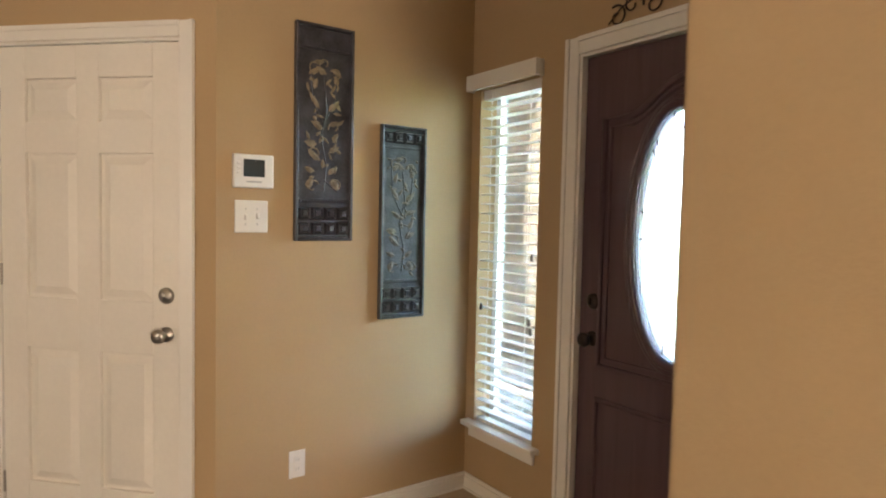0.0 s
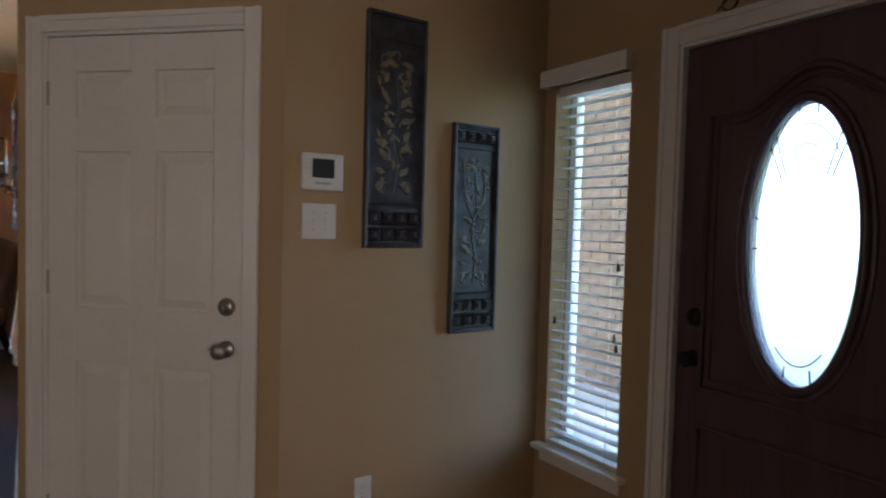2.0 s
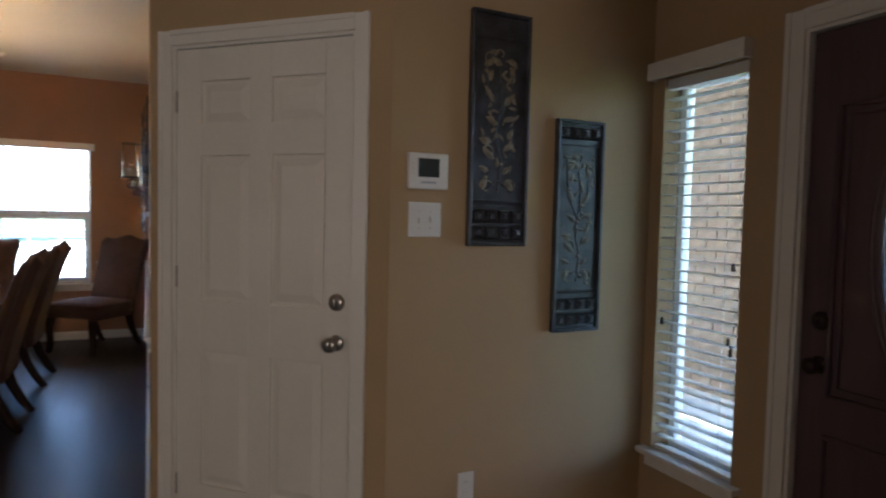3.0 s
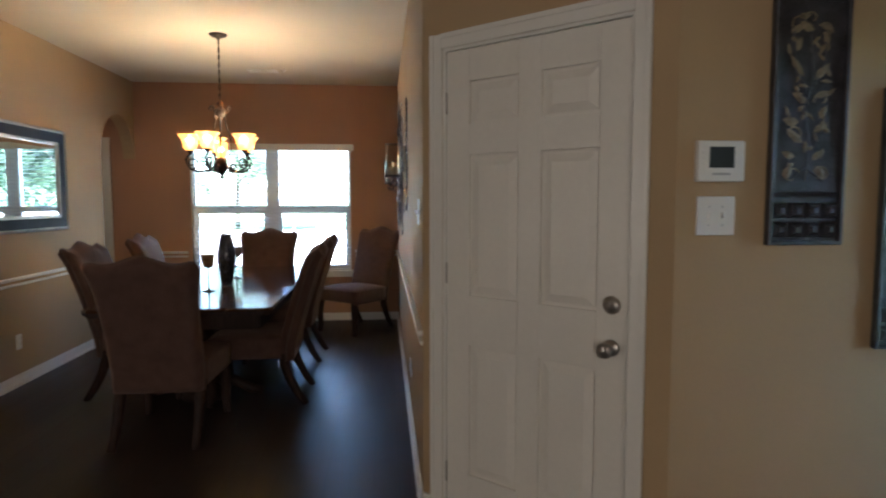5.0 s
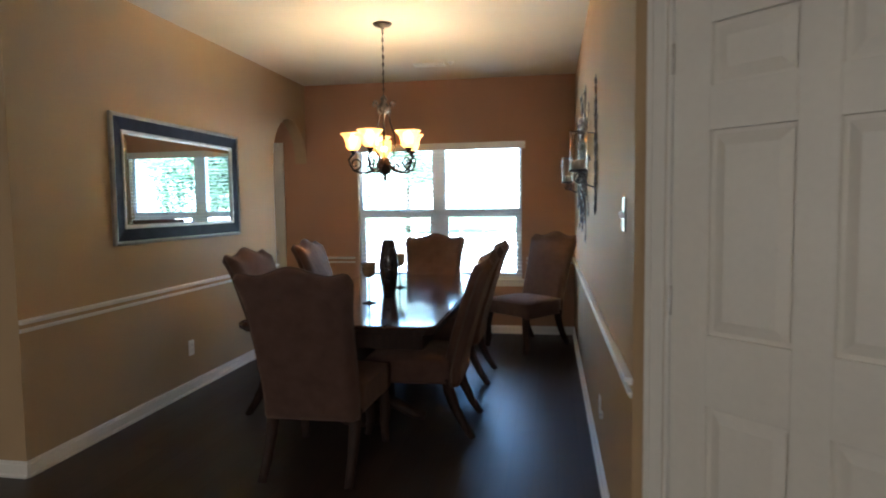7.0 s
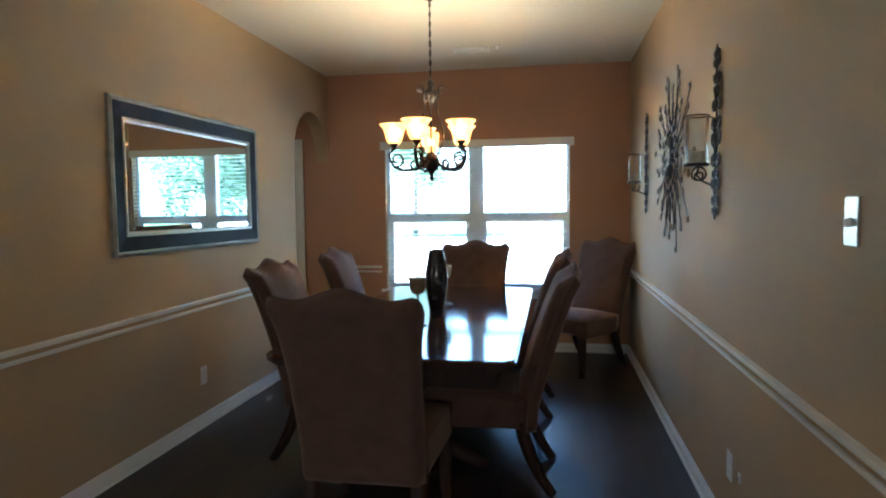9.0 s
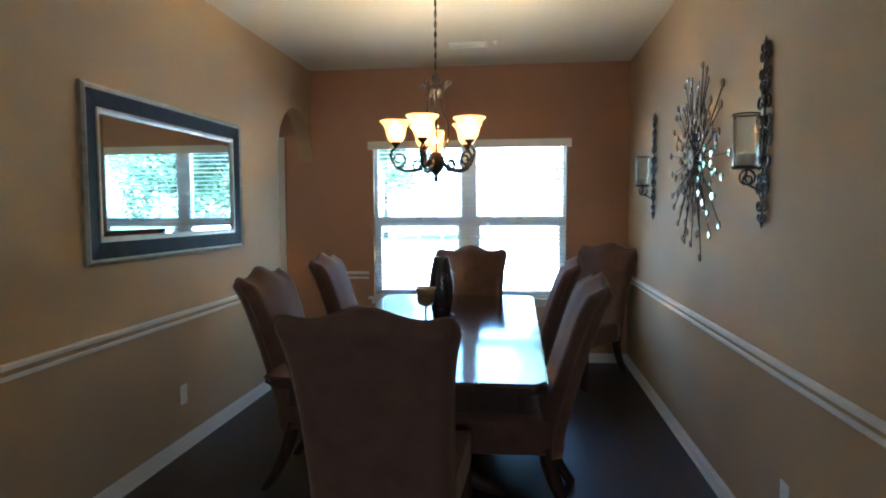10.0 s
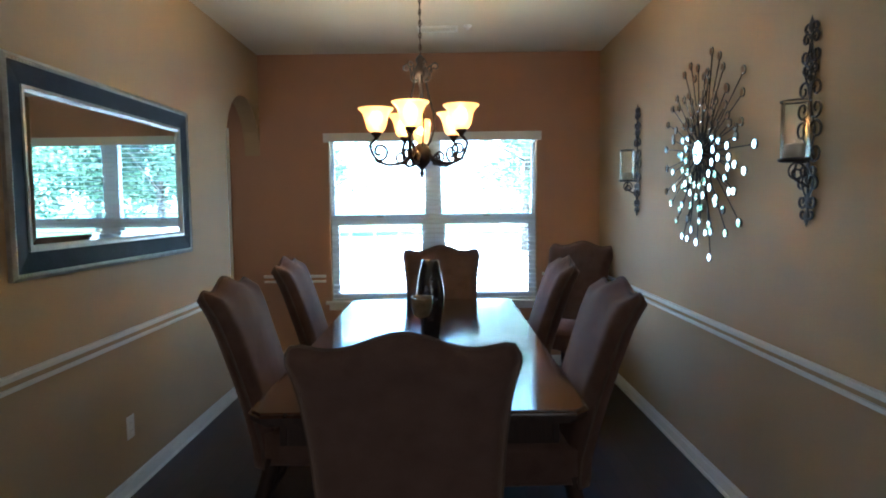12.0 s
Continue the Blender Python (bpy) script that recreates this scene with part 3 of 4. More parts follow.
def blind(m, x0, x1, z0, z1, pitch, y, tilt, label, valance):
    bl = thing("window_blind", m, label, "blind")
    part("headrail", boxes((x0, y - 0.02, z1 - 0.045, x1, y + 0.02, z1)), BLIND, bl)
    if valance:
        part("valance", boxes((valance[0], -0.05, valance[2], valance[1], -0.03, valance[3]), (valance[0], -0.03, valance[2], valance[0] + 0.012, -0.001, valance[3]),
             (valance[1] - 0.012, -0.03, valance[2], valance[1], -0.001, valance[3]), bevel=0.003), WHITE, bl, "white wooden valance")
    part("bottom_rail", boxes((x0, y - 0.022, z0, x1, y + 0.022, z0 + 0.016), bevel=0.003), BLIND, bl)
    n = int((z1 - 0.06 - z0 - 0.03) / pitch)
    bmx = bmesh.new()
    w2, h = (x1 - x0) / 2, 0.0014
    prof = [(-0.024, 0.0), (-0.012, 0.002), (0, 0.0028), (0.012, 0.002), (0.024, 0.0)]
    for s in (0, 1):
        for a, b in zip(prof, prof[1:]):
            off = -h if s else h
            bmx.faces.new([bmx.verts.new(v) for v in ((-w2, a[0], a[1] + off), (w2, a[0], a[1] + off), (w2, b[0], b[1] + off), (-w2, b[0], b[1] + off))])
    for s in (-0.024, 0.024):
        bmx.faces.new([bmx.verts.new(v) for v in ((-w2, s, -h), (w2, s, -h), (w2, s, h), (-w2, s, h))])
    first = part("slat", bmx, BLIND, bl)
    cx = (x0 + x1) / 2
    for k in range(n):
        s = first if k == 0 else new("slat", first.data)
        s.parent = bl
        s.matrix_local = pose(cx, y, z0 + 0.035 + (k + 0.5) * pitch, tilt + 3 * math.sin(k * 1.7) * 0.5, 0, 0)
    for cxx in (x0 + 0.07, x1 - 0.07):
        part("cord", lathe([(0.0012, z0), (0.0012, z1)], 6, None, (cxx, y - 0.025, 0)), BLIND, bl)
    return bl


window("window_1", pose(0, FOYERN, 0), *W1, 0.15, [], [], "narrow white-framed foyer window beside the front door")
bl = blind(pose(0, FOYERN, 0), W1[0] + 0.006, W1[1] - 0.006, W1[2] + 0.006, W1[3] - 0.002, 0.046, 0.035, -2, "white horizontal slat blind lowered over the narrow window", (W1[0] - 0.055, W1[1] + 0.012, 1.985, 2.058))
for cxx, zz in ((0.885, 0.93), (1.225, 0.90), (1.238, 0.86), (1.235, 1.19)):
    part("tassel", lathe([(0.003, 0.03), (0.007, 0.02), (0.009, 0), (0.003, -0.004)], 8, None, (cxx, 0.0, zz)), BRONZE, bl, "small dark cord tassel")
M2 = pose(FAR, 0, 0, 0, 0, 90)
window("window_2", M2, *W2, 0.12, [-1.482], [1.327], "wide double-hung dining room window with two white sashes")
blind(M2, W2[0] + 0.006, -1.49, W2[2] + 0.006, W2[3] - 0.002, 0.041, 0.03, 2, "white horizontal slat blind with open slats over the dining window", (W2[0] - 0.035, W2[1] + 0.035, 1.985, 2.06))
blind(M2, -1.474, W2[1] - 0.006, W2[2] + 0.006, W2[3] - 0.002, 0.041, 0.03, 2, "white horizontal slat blind with open slats over the dining window", None)

# ---- dining furniture ----
def chair_back_outline(z):
    """Half width of the chair back at height z."""
    k = (z - 0.33) / 0.75
    return 0.248 + 0.04 * k + 0.006 * math.cos(k * 5.2) + 0.022 * max(0.0, (k - 0.72) / 0.28) ** 2


def lean(z):
    k = max(0.0, (z - 0.40) / 0.68)
    return -0.225 - 0.205 * k ** 1.15


def top_line(u):
    """Height of the camelback top at u from -1 to 1."""
    a = abs(u)
    hump = 0.05 * math.exp(-(a / 0.36) ** 2)
    ear = 0.018 * math.exp(-((a - 0.86) / 0.16) ** 2)
    return 1.062 + hump + ear


def back_point(u, v):
    """Place across and up the chair back for u from -1 to 1 and v from 0 to 1, with rounded upper corners."""
    du, dv = max(0.0, (abs(u) - 0.86) / 0.14), max(0.0, (v - 0.93) / 0.07)
    if du and dv:
        du, dv = du * math.sqrt(1 - dv * dv / 2), dv * math.sqrt(1 - du * du / 2)
        top = top_line(u)
        u, v = math.copysign(0.86 + 0.14 * du, u), 0.93 + 0.07 * dv
    else:
        top = top_line(u)
    z = 0.31 + (top - 0.31) * v
    return u * chair_back_outline(z), z


def chair():
    c = thing("dining_chair", pose(0, 0, 0), "brown upholstered high-back dining chair with camelback top and dark curved legs", "chair", "dining chairs round the table")
    nu, nv, th = 22, 20, 0.056
    bm = bmesh.new()
    grids = []
    for side in (-1, 1):
        g = []
        for j in range(nv + 1):
            row = []
            for i in range(nu + 1):
                u, v = -1 + 2 * i / nu, j / nv
                x, z = back_point(u, v)
                edge = min(1.0, (1 - abs(u)) / 0.2, (1 - v) / 0.055, (v + 0.02) / 0.06)
                puff = math.sqrt(max(0.0, 1 - (1 - edge) ** 2))
                bulge = (0.5 + 0.5 * math.cos(u * math.pi)) * math.sin(math.pi * v) * 0.018 if side > 0 else 0
                curl = -0.02 * max(0, (v - 0.8) / 0.2) ** 2
                row.append(bm.verts.new((x, lean(z) + curl + side * (th * (0.15 + 0.85 * puff) + bulge) - 0.015, z)))
            g.append(row)
        grids.append(g)
    a, b = grids
    for g in grids:
        for j in range(nv):
            for i in range(nu):
                bm.faces.new((g[j][i], g[j][i + 1], g[j + 1][i + 1], g[j + 1][i]))
    for j in range(nv):
        for i in (0, nu):
            bm.faces.new((a[j][i], a[j + 1][i], b[j + 1][i], b[j][i]))
    for i in range(nu):
        for j in (0, nv):
            bm.faces.new((a[j][i], a[j][i + 1], b[j][i + 1], b[j][i]))
    back = part("backrest", bm, FABRIC, c, "brown chenille backrest with camelback top", True)
    welt, rim = bmesh.new(), []
    for u, v in [(-1, j / nv) for j in range(nv)] + [(-1 + 2 * i / nu, 1) for i in range(nu + 1)] + [(1, j / nv) for j in range(nv - 1, -1, -1)]:
        x, z = back_point(u, v)
        rim.append((x, lean(z) - 0.015 - 0.02 * max(0, (v - 0.8) / 0.2) ** 2, z))
    tube(welt, rim, 0.0075, n=6)
    part("welt", welt, PIPING, back, "thin cord along the seam", True)
    seat = boxes((-0.28, -0.23, 0.33, 0.28, 0.29, 0.485), bevel=0.0)
    bmesh.ops.subdivide_edges(seat, edges=seat.edges[:], cuts=7, use_grid_fill=True)
    for v in seat.verts:
        x, y, z = v.co
        k = (x / 0.28) ** 2
        kk = ((y - 0.03) / 0.26) ** 2
        if z > 0.47:
            v.co.z += 0.03 * (1 - k) * (1 - kk) - 0.018 * max(k, kk) ** 4
        if z < 0.34:
            v.co.z += 0.035 * (1 - k) * (1 if abs(y - 0.03) > 0.2 else 0)
        v.co.x *= 0.92 + 0.08 * (y + 0.23) / 0.52
    part("seat", seat, FABRIC, c, "padded brown seat", True)
    for sx in (-1, 1):
        leg = bmesh.new()
        tube(leg, [(sx * 0.235, 0.25, 0.36), (sx * 0.245, 0.268, 0.28), (sx * 0.25, 0.272, 0.2), (sx * 0.247, 0.262, 0.1), (sx * 0.25, 0.272, 0.03), (sx * 0.252, 0.28, 0.0)], 0.038, 0.022, 8)
        part("leg", leg, LEGWOOD, c, "dark turned wooden front leg", True)
        leg = bmesh.new()
        tube(leg, [(sx * 0.225, -0.215, 0.36), (sx * 0.225, -0.225, 0.28), (sx * 0.226, -0.255, 0.19), (sx * 0.228, -0.305, 0.09), (sx * 0.23, -0.365, 0.0)], 0.038, 0.024, 8)
        part("leg", leg, LEGWOOD, c, "dark sabre-shaped wooden back leg", True)
    return c


def table():
    t = thing("dining_table", pose(-2.485, -1.487, 0), "long polished dark wood dining table with moulded edge", "table")
    hx, hy = 1.265, 0.585
    cut = 0.05
    o = [(-hx + cut, -hy), (hx - cut, -hy), (hx, -hy + cut), (hx, hy - cut), (hx - cut, hy), (-hx + cut, hy), (-hx, hy - cut), (-hx, -hy + cut)]
    bm = prism(bmesh.new(), o, "z", 0.72, 0.737)
    bmesh.ops.bevel(bm, geom=[e for e in bm.edges if all(v.co.z > 0.73 for v in e.verts)], offset=0.009, segments=3, affect="EDGES")
    part("tabletop", bm, TABLEWOOD, t, "polished dark wooden top")
    bm = prism(bmesh.new(), [(x * 0.997, y * 0.994) for x, y in o], "z", 0.7, 0.72)
    prism(bm, [(x * 0.985, y * 0.97) for x, y in o], "z", 0.685, 0.7)
    part("edge_moulding", bm, LEGWOOD, t, "stepped dark moulding under the edge")
    for r in ((-hx + 0.1, -hy + 0.09, hx - 0.1, -hy + 0.115), (-hx + 0.1, hy - 0.115, hx - 0.1, hy - 0.09), (-hx + 0.1, -hy + 0.115, -hx + 0.125, hy - 0.115), (hx - 0.125, -hy + 0.115, hx - 0.1, hy - 0.115)):
        part("apron", boxes((r[0], r[1], 0.585, r[2], r[3], 0.685), bevel=0.003), LEGWOOD, t)
    for sx in (-1, 1):
        ped = lathe([(0.17, 0.0), (0.17, 0.03), (0.1, 0.06), (0.075, 0.12), (0.1, 0.22), (0.115, 0.32), (0.08, 0.42), (0.07, 0.5), (0.13, 0.56), (0.16, 0.585), (0.16, 0.685)], 20, None, (sx * 0.66, 0, 0))
        base = part("pedestal", ped, LEGWOOD, t, "turned dark wooden pedestal", True)
        for sy in (-1, 1):
            foot = tube(bmesh.new(), [(sx * 0.66, sy * 0.06, 0.14), (sx * 0.66, sy * 0.2, 0.11), (sx * 0.66, sy * 0.32, 0.05), (sx * 0.66, sy * 0.4, 0.03)], 0.045, 0.03, 8)
            part("foot", foot, LEGWOOD, base, "curved dark foot", True)
    return t


table()
first = chair()
SPOTS = [(-1.175, -1.50, 90, 0.0), (-3.605, -1.415, -90, 0), (-2.015, -1.935, 0, 0), (-3.12, -1.935, 0, 2), (-1.80, -1.11, 180, 0), (-2.94, -1.115, 178, 0), (-4.06, -0.52, -130, 0)]
for k, (x, y, rz, extra) in enumerate(SPOTS):
    m = pose(x, y, 0, 0, 0, rz + extra)
    ch = first if k == 0 else copy_thing(first, m)
    ch.matrix_world = m
    if k == 6:
        tagged(ch, "spare brown upholstered high-back chair standing in the corner", group="")

# ---- table centre ----
v = thing("vase", pose(-2.42, -1.467, 0.737), "tall dark glazed spindle-shaped vase on the table", "vase")
part("body", lathe([(0.0435, 0), (0.0461, 0.006), (0.0550, 0.07), (0.0691, 0.16), (0.0730, 0.22), (0.0666, 0.29), (0.0512, 0.37), (0.0435, 0.405), (0.0384, 0.407), (0.0410, 0.37), (0.0512, 0.3), (0.0256, 0.06), (0.0005, 0.05)], 28), VASE, v, "", True)
for x, y in ((-2.0, -1.497), (-2.8, -1.478)):
    g = thing("candle_goblet", pose(x, y, 0.737), "amber glass footed candle holder on a slim stem", "candle holder", "candle goblets beside the vase")
    part("foot", lathe([(0.05, 0), (0.05, 0.004), (0.02, 0.01), (0.006, 0.02), (0.005, 0.09), (0.009, 0.105), (0.005, 0.12), (0.006, 0.17), (0.012, 0.178)], 24), BRONZE, g, "slim dark stem and round foot", True)
    part("bowl", lathe([(0.012, 0.176), (0.036, 0.19), (0.045, 0.215), (0.049, 0.262), (0.054, 0.276), (0.051, 0.276), (0.046, 0.262), (0.042, 0.218), (0.033, 0.196), (0.0005, 0.186)], 24), AMBER, g, "flared amber bowl", True)

# ---- chandelier ----
CH = (-2.505, -1.505)
c = thing("chandelier", pose(CH[0], CH[1], CEILING), "bronze scroll-arm chandelier with five lit amber glass shades", "chandelier")
part("canopy", lathe([(0.07, 0), (0.07, -0.008), (0.055, -0.02), (0.02, -0.03), (0.008, -0.045)], 24), BRONZE, c, "round bronze ceiling canopy", True)
chain = bmesh.new()
zc = -0.045
k = 0
while zc > -0.52:
    pts = []
    for i in range(12):
        a = 2 * math.pi * i / 12
        u, vv = 0.0065 * math.cos(a), 0.019 * math.sin(a)
        pts.append((u, 0, zc - 0.016 + vv) if k % 2 else (0, u, zc - 0.016 + vv))
    tube(chain, pts, 0.0022, n=5, closed=True)
    zc -= 0.03
    k += 1
part("chain", chain, BRONZE, c, "bronze chain with cord")
part("cord", lathe([(0.0035, -0.53), (0.0035, -0.04)], 6), BRONZE, c)
part("column", lathe([(0.006, -0.52), (0.02, -0.535), (0.028, -0.55), (0.018, -0.57), (0.03, -0.585), (0.042, -0.60), (0.045, -0.625), (0.03, -0.645), (0.016, -0.66), (0.007, -0.70), (0.006, -0.80), (0.006, -0.93),
     (0.012, -0.975), (0.03, -0.99), (0.048, -1.02), (0.052, -1.05), (0.042, -1.085), (0.02, -1.11), (0.009, -1.125), (0.014, -1.14), (0.011, -1.155), (0.0005, -1.165)][::-1], 20), BRONZE, c, "turned bronze centre column", True)
crown = bmesh.new()
for k in range(6):
    a = radians(20 + 60 * k)
    pts = [(0.02, -0.655), (0.04, -0.66), (0.052, -0.645), (0.05, -0.62), (0.055, -0.6)] + spiral(0.078, -0.588, 0.024, 0.007, 200, -170, 16)
    tube(crown, [(u * math.cos(a), u * math.sin(a), w_) for u, w_ in pts], 0.005, 0.004, 6)
part("crown", crown, BRONZE, c, "bronze scroll leaves at the top")
wires = bmesh.new()
for k in range(3):
    a = radians(10 + 120 * k)
    tube(wires, [(r * math.cos(a), r * math.sin(a), z) for r, z in ((0.03, -0.62), (0.05, -0.72), (0.085, -0.82), (0.09, -0.9), (0.06, -0.97), (0.035, -1.0))], 0.006, 0.005, 6)
part("stay", wires, BRONZE, c, "thin curved bronze stays", True)
SR = 0.237
BELL = [(0.018, -0.928), (0.034, -0.923), (0.045, -0.911), (0.053, -0.891), (0.058, -0.868), (0.063, -0.846), (0.071, -0.828), (0.083, -0.814), (0.094, -0.804),
        (0.0935, -0.8015), (0.081, -0.811), (0.068, -0.826), (0.06, -0.846), (0.055, -0.868), (0.05, -0.89), (0.042, -0.909), (0.032, -0.92), (0.016, -0.924)]
for k in range(5):
    a = radians(-10.7 + 72 * k)
    ca, sa = math.cos(a), math.sin(a)
    arm = bmesh.new()
    pts = [(0.035, -1.03), (0.07, -1.065), (0.12, -1.09), (0.18, -1.095), (0.235, -1.075), (0.26, -1.035), (0.272, -0.995), (SR + 0.012, -0.965), (SR, -0.955)]
    tube(arm, [(r * ca, r * sa, z) for r, z in pts], 0.009, 0.008, 8)
    sc = spiral(0.222, -1.025, 0.05, 0.014, -60, -480, 22)
    tube(arm, [(u * ca, u * sa, w_) for u, w_ in sc], 0.0075, 0.006, 6)
    sc = spiral(0.105, -1.055, 0.038, 0.01, 230, 620, 20)
    tube(arm, [(u * ca, u * sa, w_) for u, w_ in sc], 0.007, 0.005, 6)
    ar_ = part("arm", arm, BRONZE, c, "scrolled bronze arm", True)
    part("cup", lathe([(0.008, -0.962), (0.016, -0.946), (0.03, -0.932), (0.028, -0.922), (0.018, -0.918)], 16, None, (SR * ca, SR * sa, 0)), BRONZE, ar_, "", True)
    part("shade", lathe(BELL, 26, None, (SR * ca, SR * sa, 0)), SHADE, c, "lit amber bell-shaped glass shade", True)
    bulb = new("bulb_light", bpy.data.lights.new("bulb_light", "POINT"))
    bulb.data.energy, bulb.data.color, bulb.data.shadow_soft_size = 0.62, (1.0, 0.7, 0.35), 0.02
    bulb.location = (CH[0] + SR * ca, CH[1] + SR * sa, CEILING - 0.845)
part("centre_shade", lathe([(0.014, -0.985), (0.03, -0.98), (0.04, -0.955), (0.047, -0.915), (0.05, -0.88), (0.048, -0.858), (0.046, -0.858), (0.047, -0.88), (0.044, -0.915), (0.037, -0.955), (0.028, -0.976), (0.012, -0.98)], 24),
     SHADE, c, "lit pale egg-shaped centre glass", True)
bulb = new("bulb_light", bpy.data.lights.new("bulb_light", "POINT"))
bulb.data.energy, bulb.data.color, bulb.data.shadow_soft_size = 0.3, (1.0, 0.66, 0.34), 0.02
bulb.location = (CH[0] + 0.02, CH[1], CEILING - 0.92)

# ---- big framed mirror ----
MIRROR_TURN = -1.0
mr = thing("wall_mirror", pose(-2.207, SOUTH + 0.014, 1.585, 0, 0, MIRROR_TURN) @ Matrix.Diagonal((1, 0.62, 1, 1)), "large mirror in a dark blue frame with silver beaded edges", "mirror")
HX, HZ = 0.777, 0.421


def frame_ring(bm, x0, z0, x1, z1, y0, y1, y2=None):
    """A mitred frame from the outline (x0, z0) in to (x1, z1), standing y0 at its outer and y1 at its inner edge."""
    o = [(-x0, -z0), (x0, -z0), (x0, z0), (-x0, z0)]
    i = [(-x1, -z1), (x1, -z1), (x1, z1), (-x1, z1)]
    ob_, of, nf, ib = ([bm.verts.new((x, y, z)) for x, z in s] for s, y in ((o, 0.002), (o, y0), (i, y1), (i, 0.002)))
    for k in range(4):
        j = (k + 1) % 4
        bm.faces.new((ob_[k], ob_[j], of[j], of[k]))
        bm.faces.new((of[k], of[j], nf[j], nf[k]))
        bm.faces.new((nf[k], nf[j], ib[j], ib[k]))


bm = bmesh.new()
frame_ring(bm, HX, HZ, HX - 0.014, HZ - 0.014, 0.03, 0.045)
frame_ring(bm, HX - 0.014, HZ - 0.014, HX - 0.026, HZ - 0.026, 0.038, 0.036)
for sx in (-1, 1):
    for k in range(44):
        z = -HZ + 0.02 + (2 * HZ - 0.04) * k / 43
        lathe([(0.0005, -0.0055), (0.0055, 0), (0.0005, 0.0055)], 6, bm, (sx * (HX - 0.02), 0.039, z))
for sz in (-1, 1):
    for k in range(82):
        x = -HX + 0.02 + (2 * HX - 0.04) * k / 81
        lathe([(0.0005, -0.0055), (0.0055, 0), (0.0005, 0.0055)], 6, bm, (x, 0.039, sz * (HZ - 0.02)))
part("outer_moulding", bm, SILVER, mr, "silver beaded outer moulding")
bm = bmesh.new()
frame_ring(bm, HX - 0.026, HZ - 0.026, HX - 0.105, HZ - 0.105, 0.034, 0.02)
part("frame_band", bm, FRAMEBLUE, mr, "dark blue flat frame band")
bm = bmesh.new()
frame_ring(bm, HX - 0.105, HZ - 0.105, HX - 0.118, HZ - 0.118, 0.03, 0.032)
frame_ring(bm, HX - 0.118, HZ - 0.118, HX - 0.13, HZ - 0.13, 0.026, 0.018)
part("inner_moulding", bm, SILVER, mr, "silver inner moulding")
bm = bmesh.new()
gx, gz, bv = HX - 0.13, HZ - 0.13, 0.028
frame_ring(bm, gx, gz, gx - bv, gz - bv, 0.009, 0.0125)
part("bevel", bm, BEVELGLASS, mr, "bevelled glass edge")
bm = boxes((-gx + bv, 0.003, -gz + bv, gx - bv, 0.0125, gz - bv))
part("glass", bm, MIRROR, mr, "clear mirror glass")

# ---- sunburst of small mirrors ----
sb = thing("sunburst_decoration", pose(-2.41, NORTH, 1.685), "wire sunburst wall decoration set with small round mirrors", "wall decoration")
rods = bmesh.new()
rnd = random.Random(4)
dm = lathe([(0.019, 0), (0.019, 0.005), (0.018, 0.0055)], 16)
setm = lathe([(0.0215, -0.002), (0.0215, 0.002), (0.0195, 0.003)], 16)
disc = None
spots = []
for k in range(54):
    a = 2 * math.pi * k / 54 + rnd.uniform(-0.03, 0.03)
    r = (0.50, 0.36, 0.43, 0.27, 0.46, 0.33)[k % 6] * (1 + rnd.uniform(-0.05, 0.05)) * (1.04 if abs(math.sin(a)) > 0.7 else 1.1)
    y = -0.018 - 0.014 * (k % 3)
    part("rod", tube(bmesh.new(), [(0.05 * math.cos(a), y, 0.05 * math.sin(a)), (r * math.cos(a), y, r * math.sin(a))], 0.003, n=5), IRON, sb)
    spots.append((r * math.cos(a), y - 0.003, r * math.sin(a)))
for k in range(34):
    a, r = 2 * math.pi * k / 17 + (0.18 if k >= 17 else 0), 0.17 if k < 17 else 0.23
    spots.append((r * math.cos(a), -0.045, r * math.sin(a)))
for k in range(22, 46):
    ring_ = 24
    a, r = 2 * math.pi * (k - 22) / ring_ + rnd.uniform(-0.07, 0.07), (0.30, 0.40)[k % 2] * (1 + rnd.uniform(-0.06, 0.06))
    spots.append((r * math.cos(a), -0.03 - 0.012 * (k % 2), r * math.sin(a)))
for k in range(13):
    a, r = 2 * math.pi * k / 9, (0.042 if k < 9 else 0.016)
    spots.append((r * math.cos(a), -0.05, r * math.sin(a)))
tube(rods, [(0.17 * math.cos(2 * math.pi * k / 40), -0.03, 0.17 * math.sin(2 * math.pi * k / 40)) for k in range(40)], 0.0022, n=5, closed=True)
tube(rods, [(0.10 * math.cos(2 * math.pi * k / 30), -0.03, 0.10 * math.sin(2 * math.pi * k / 30)) for k in range(30)], 0.0022, n=5, closed=True)
part("ring", rods, IRON, sb, "thin dark wire rings")
part("hub", lathe([(0.035, 0.001), (0.035, 0.03), (0.02, 0.045)], 20), IRON, sb).matrix_local = pose(0, 0, 0, 90, 0, 0)
for x, y, z in spots:
    if disc is None:
        disc = part("mirror_disc", dm, MIRROR, sb, "small round mirror")
        rim_ = part("disc_rim", setm, IRON, sb, "dark metal rim of a mirror")
        d, e = disc, rim_
    else:
        d, e = new("mirror_disc", disc.data), new("disc_rim", rim_.data)
        d.parent = e.parent = sb
    d.matrix_local = e.matrix_local = pose(x, y, z, 90 + rnd.uniform(-0.7, 0.7), 0, -1.6 + rnd.uniform(-0.7, 0.7))


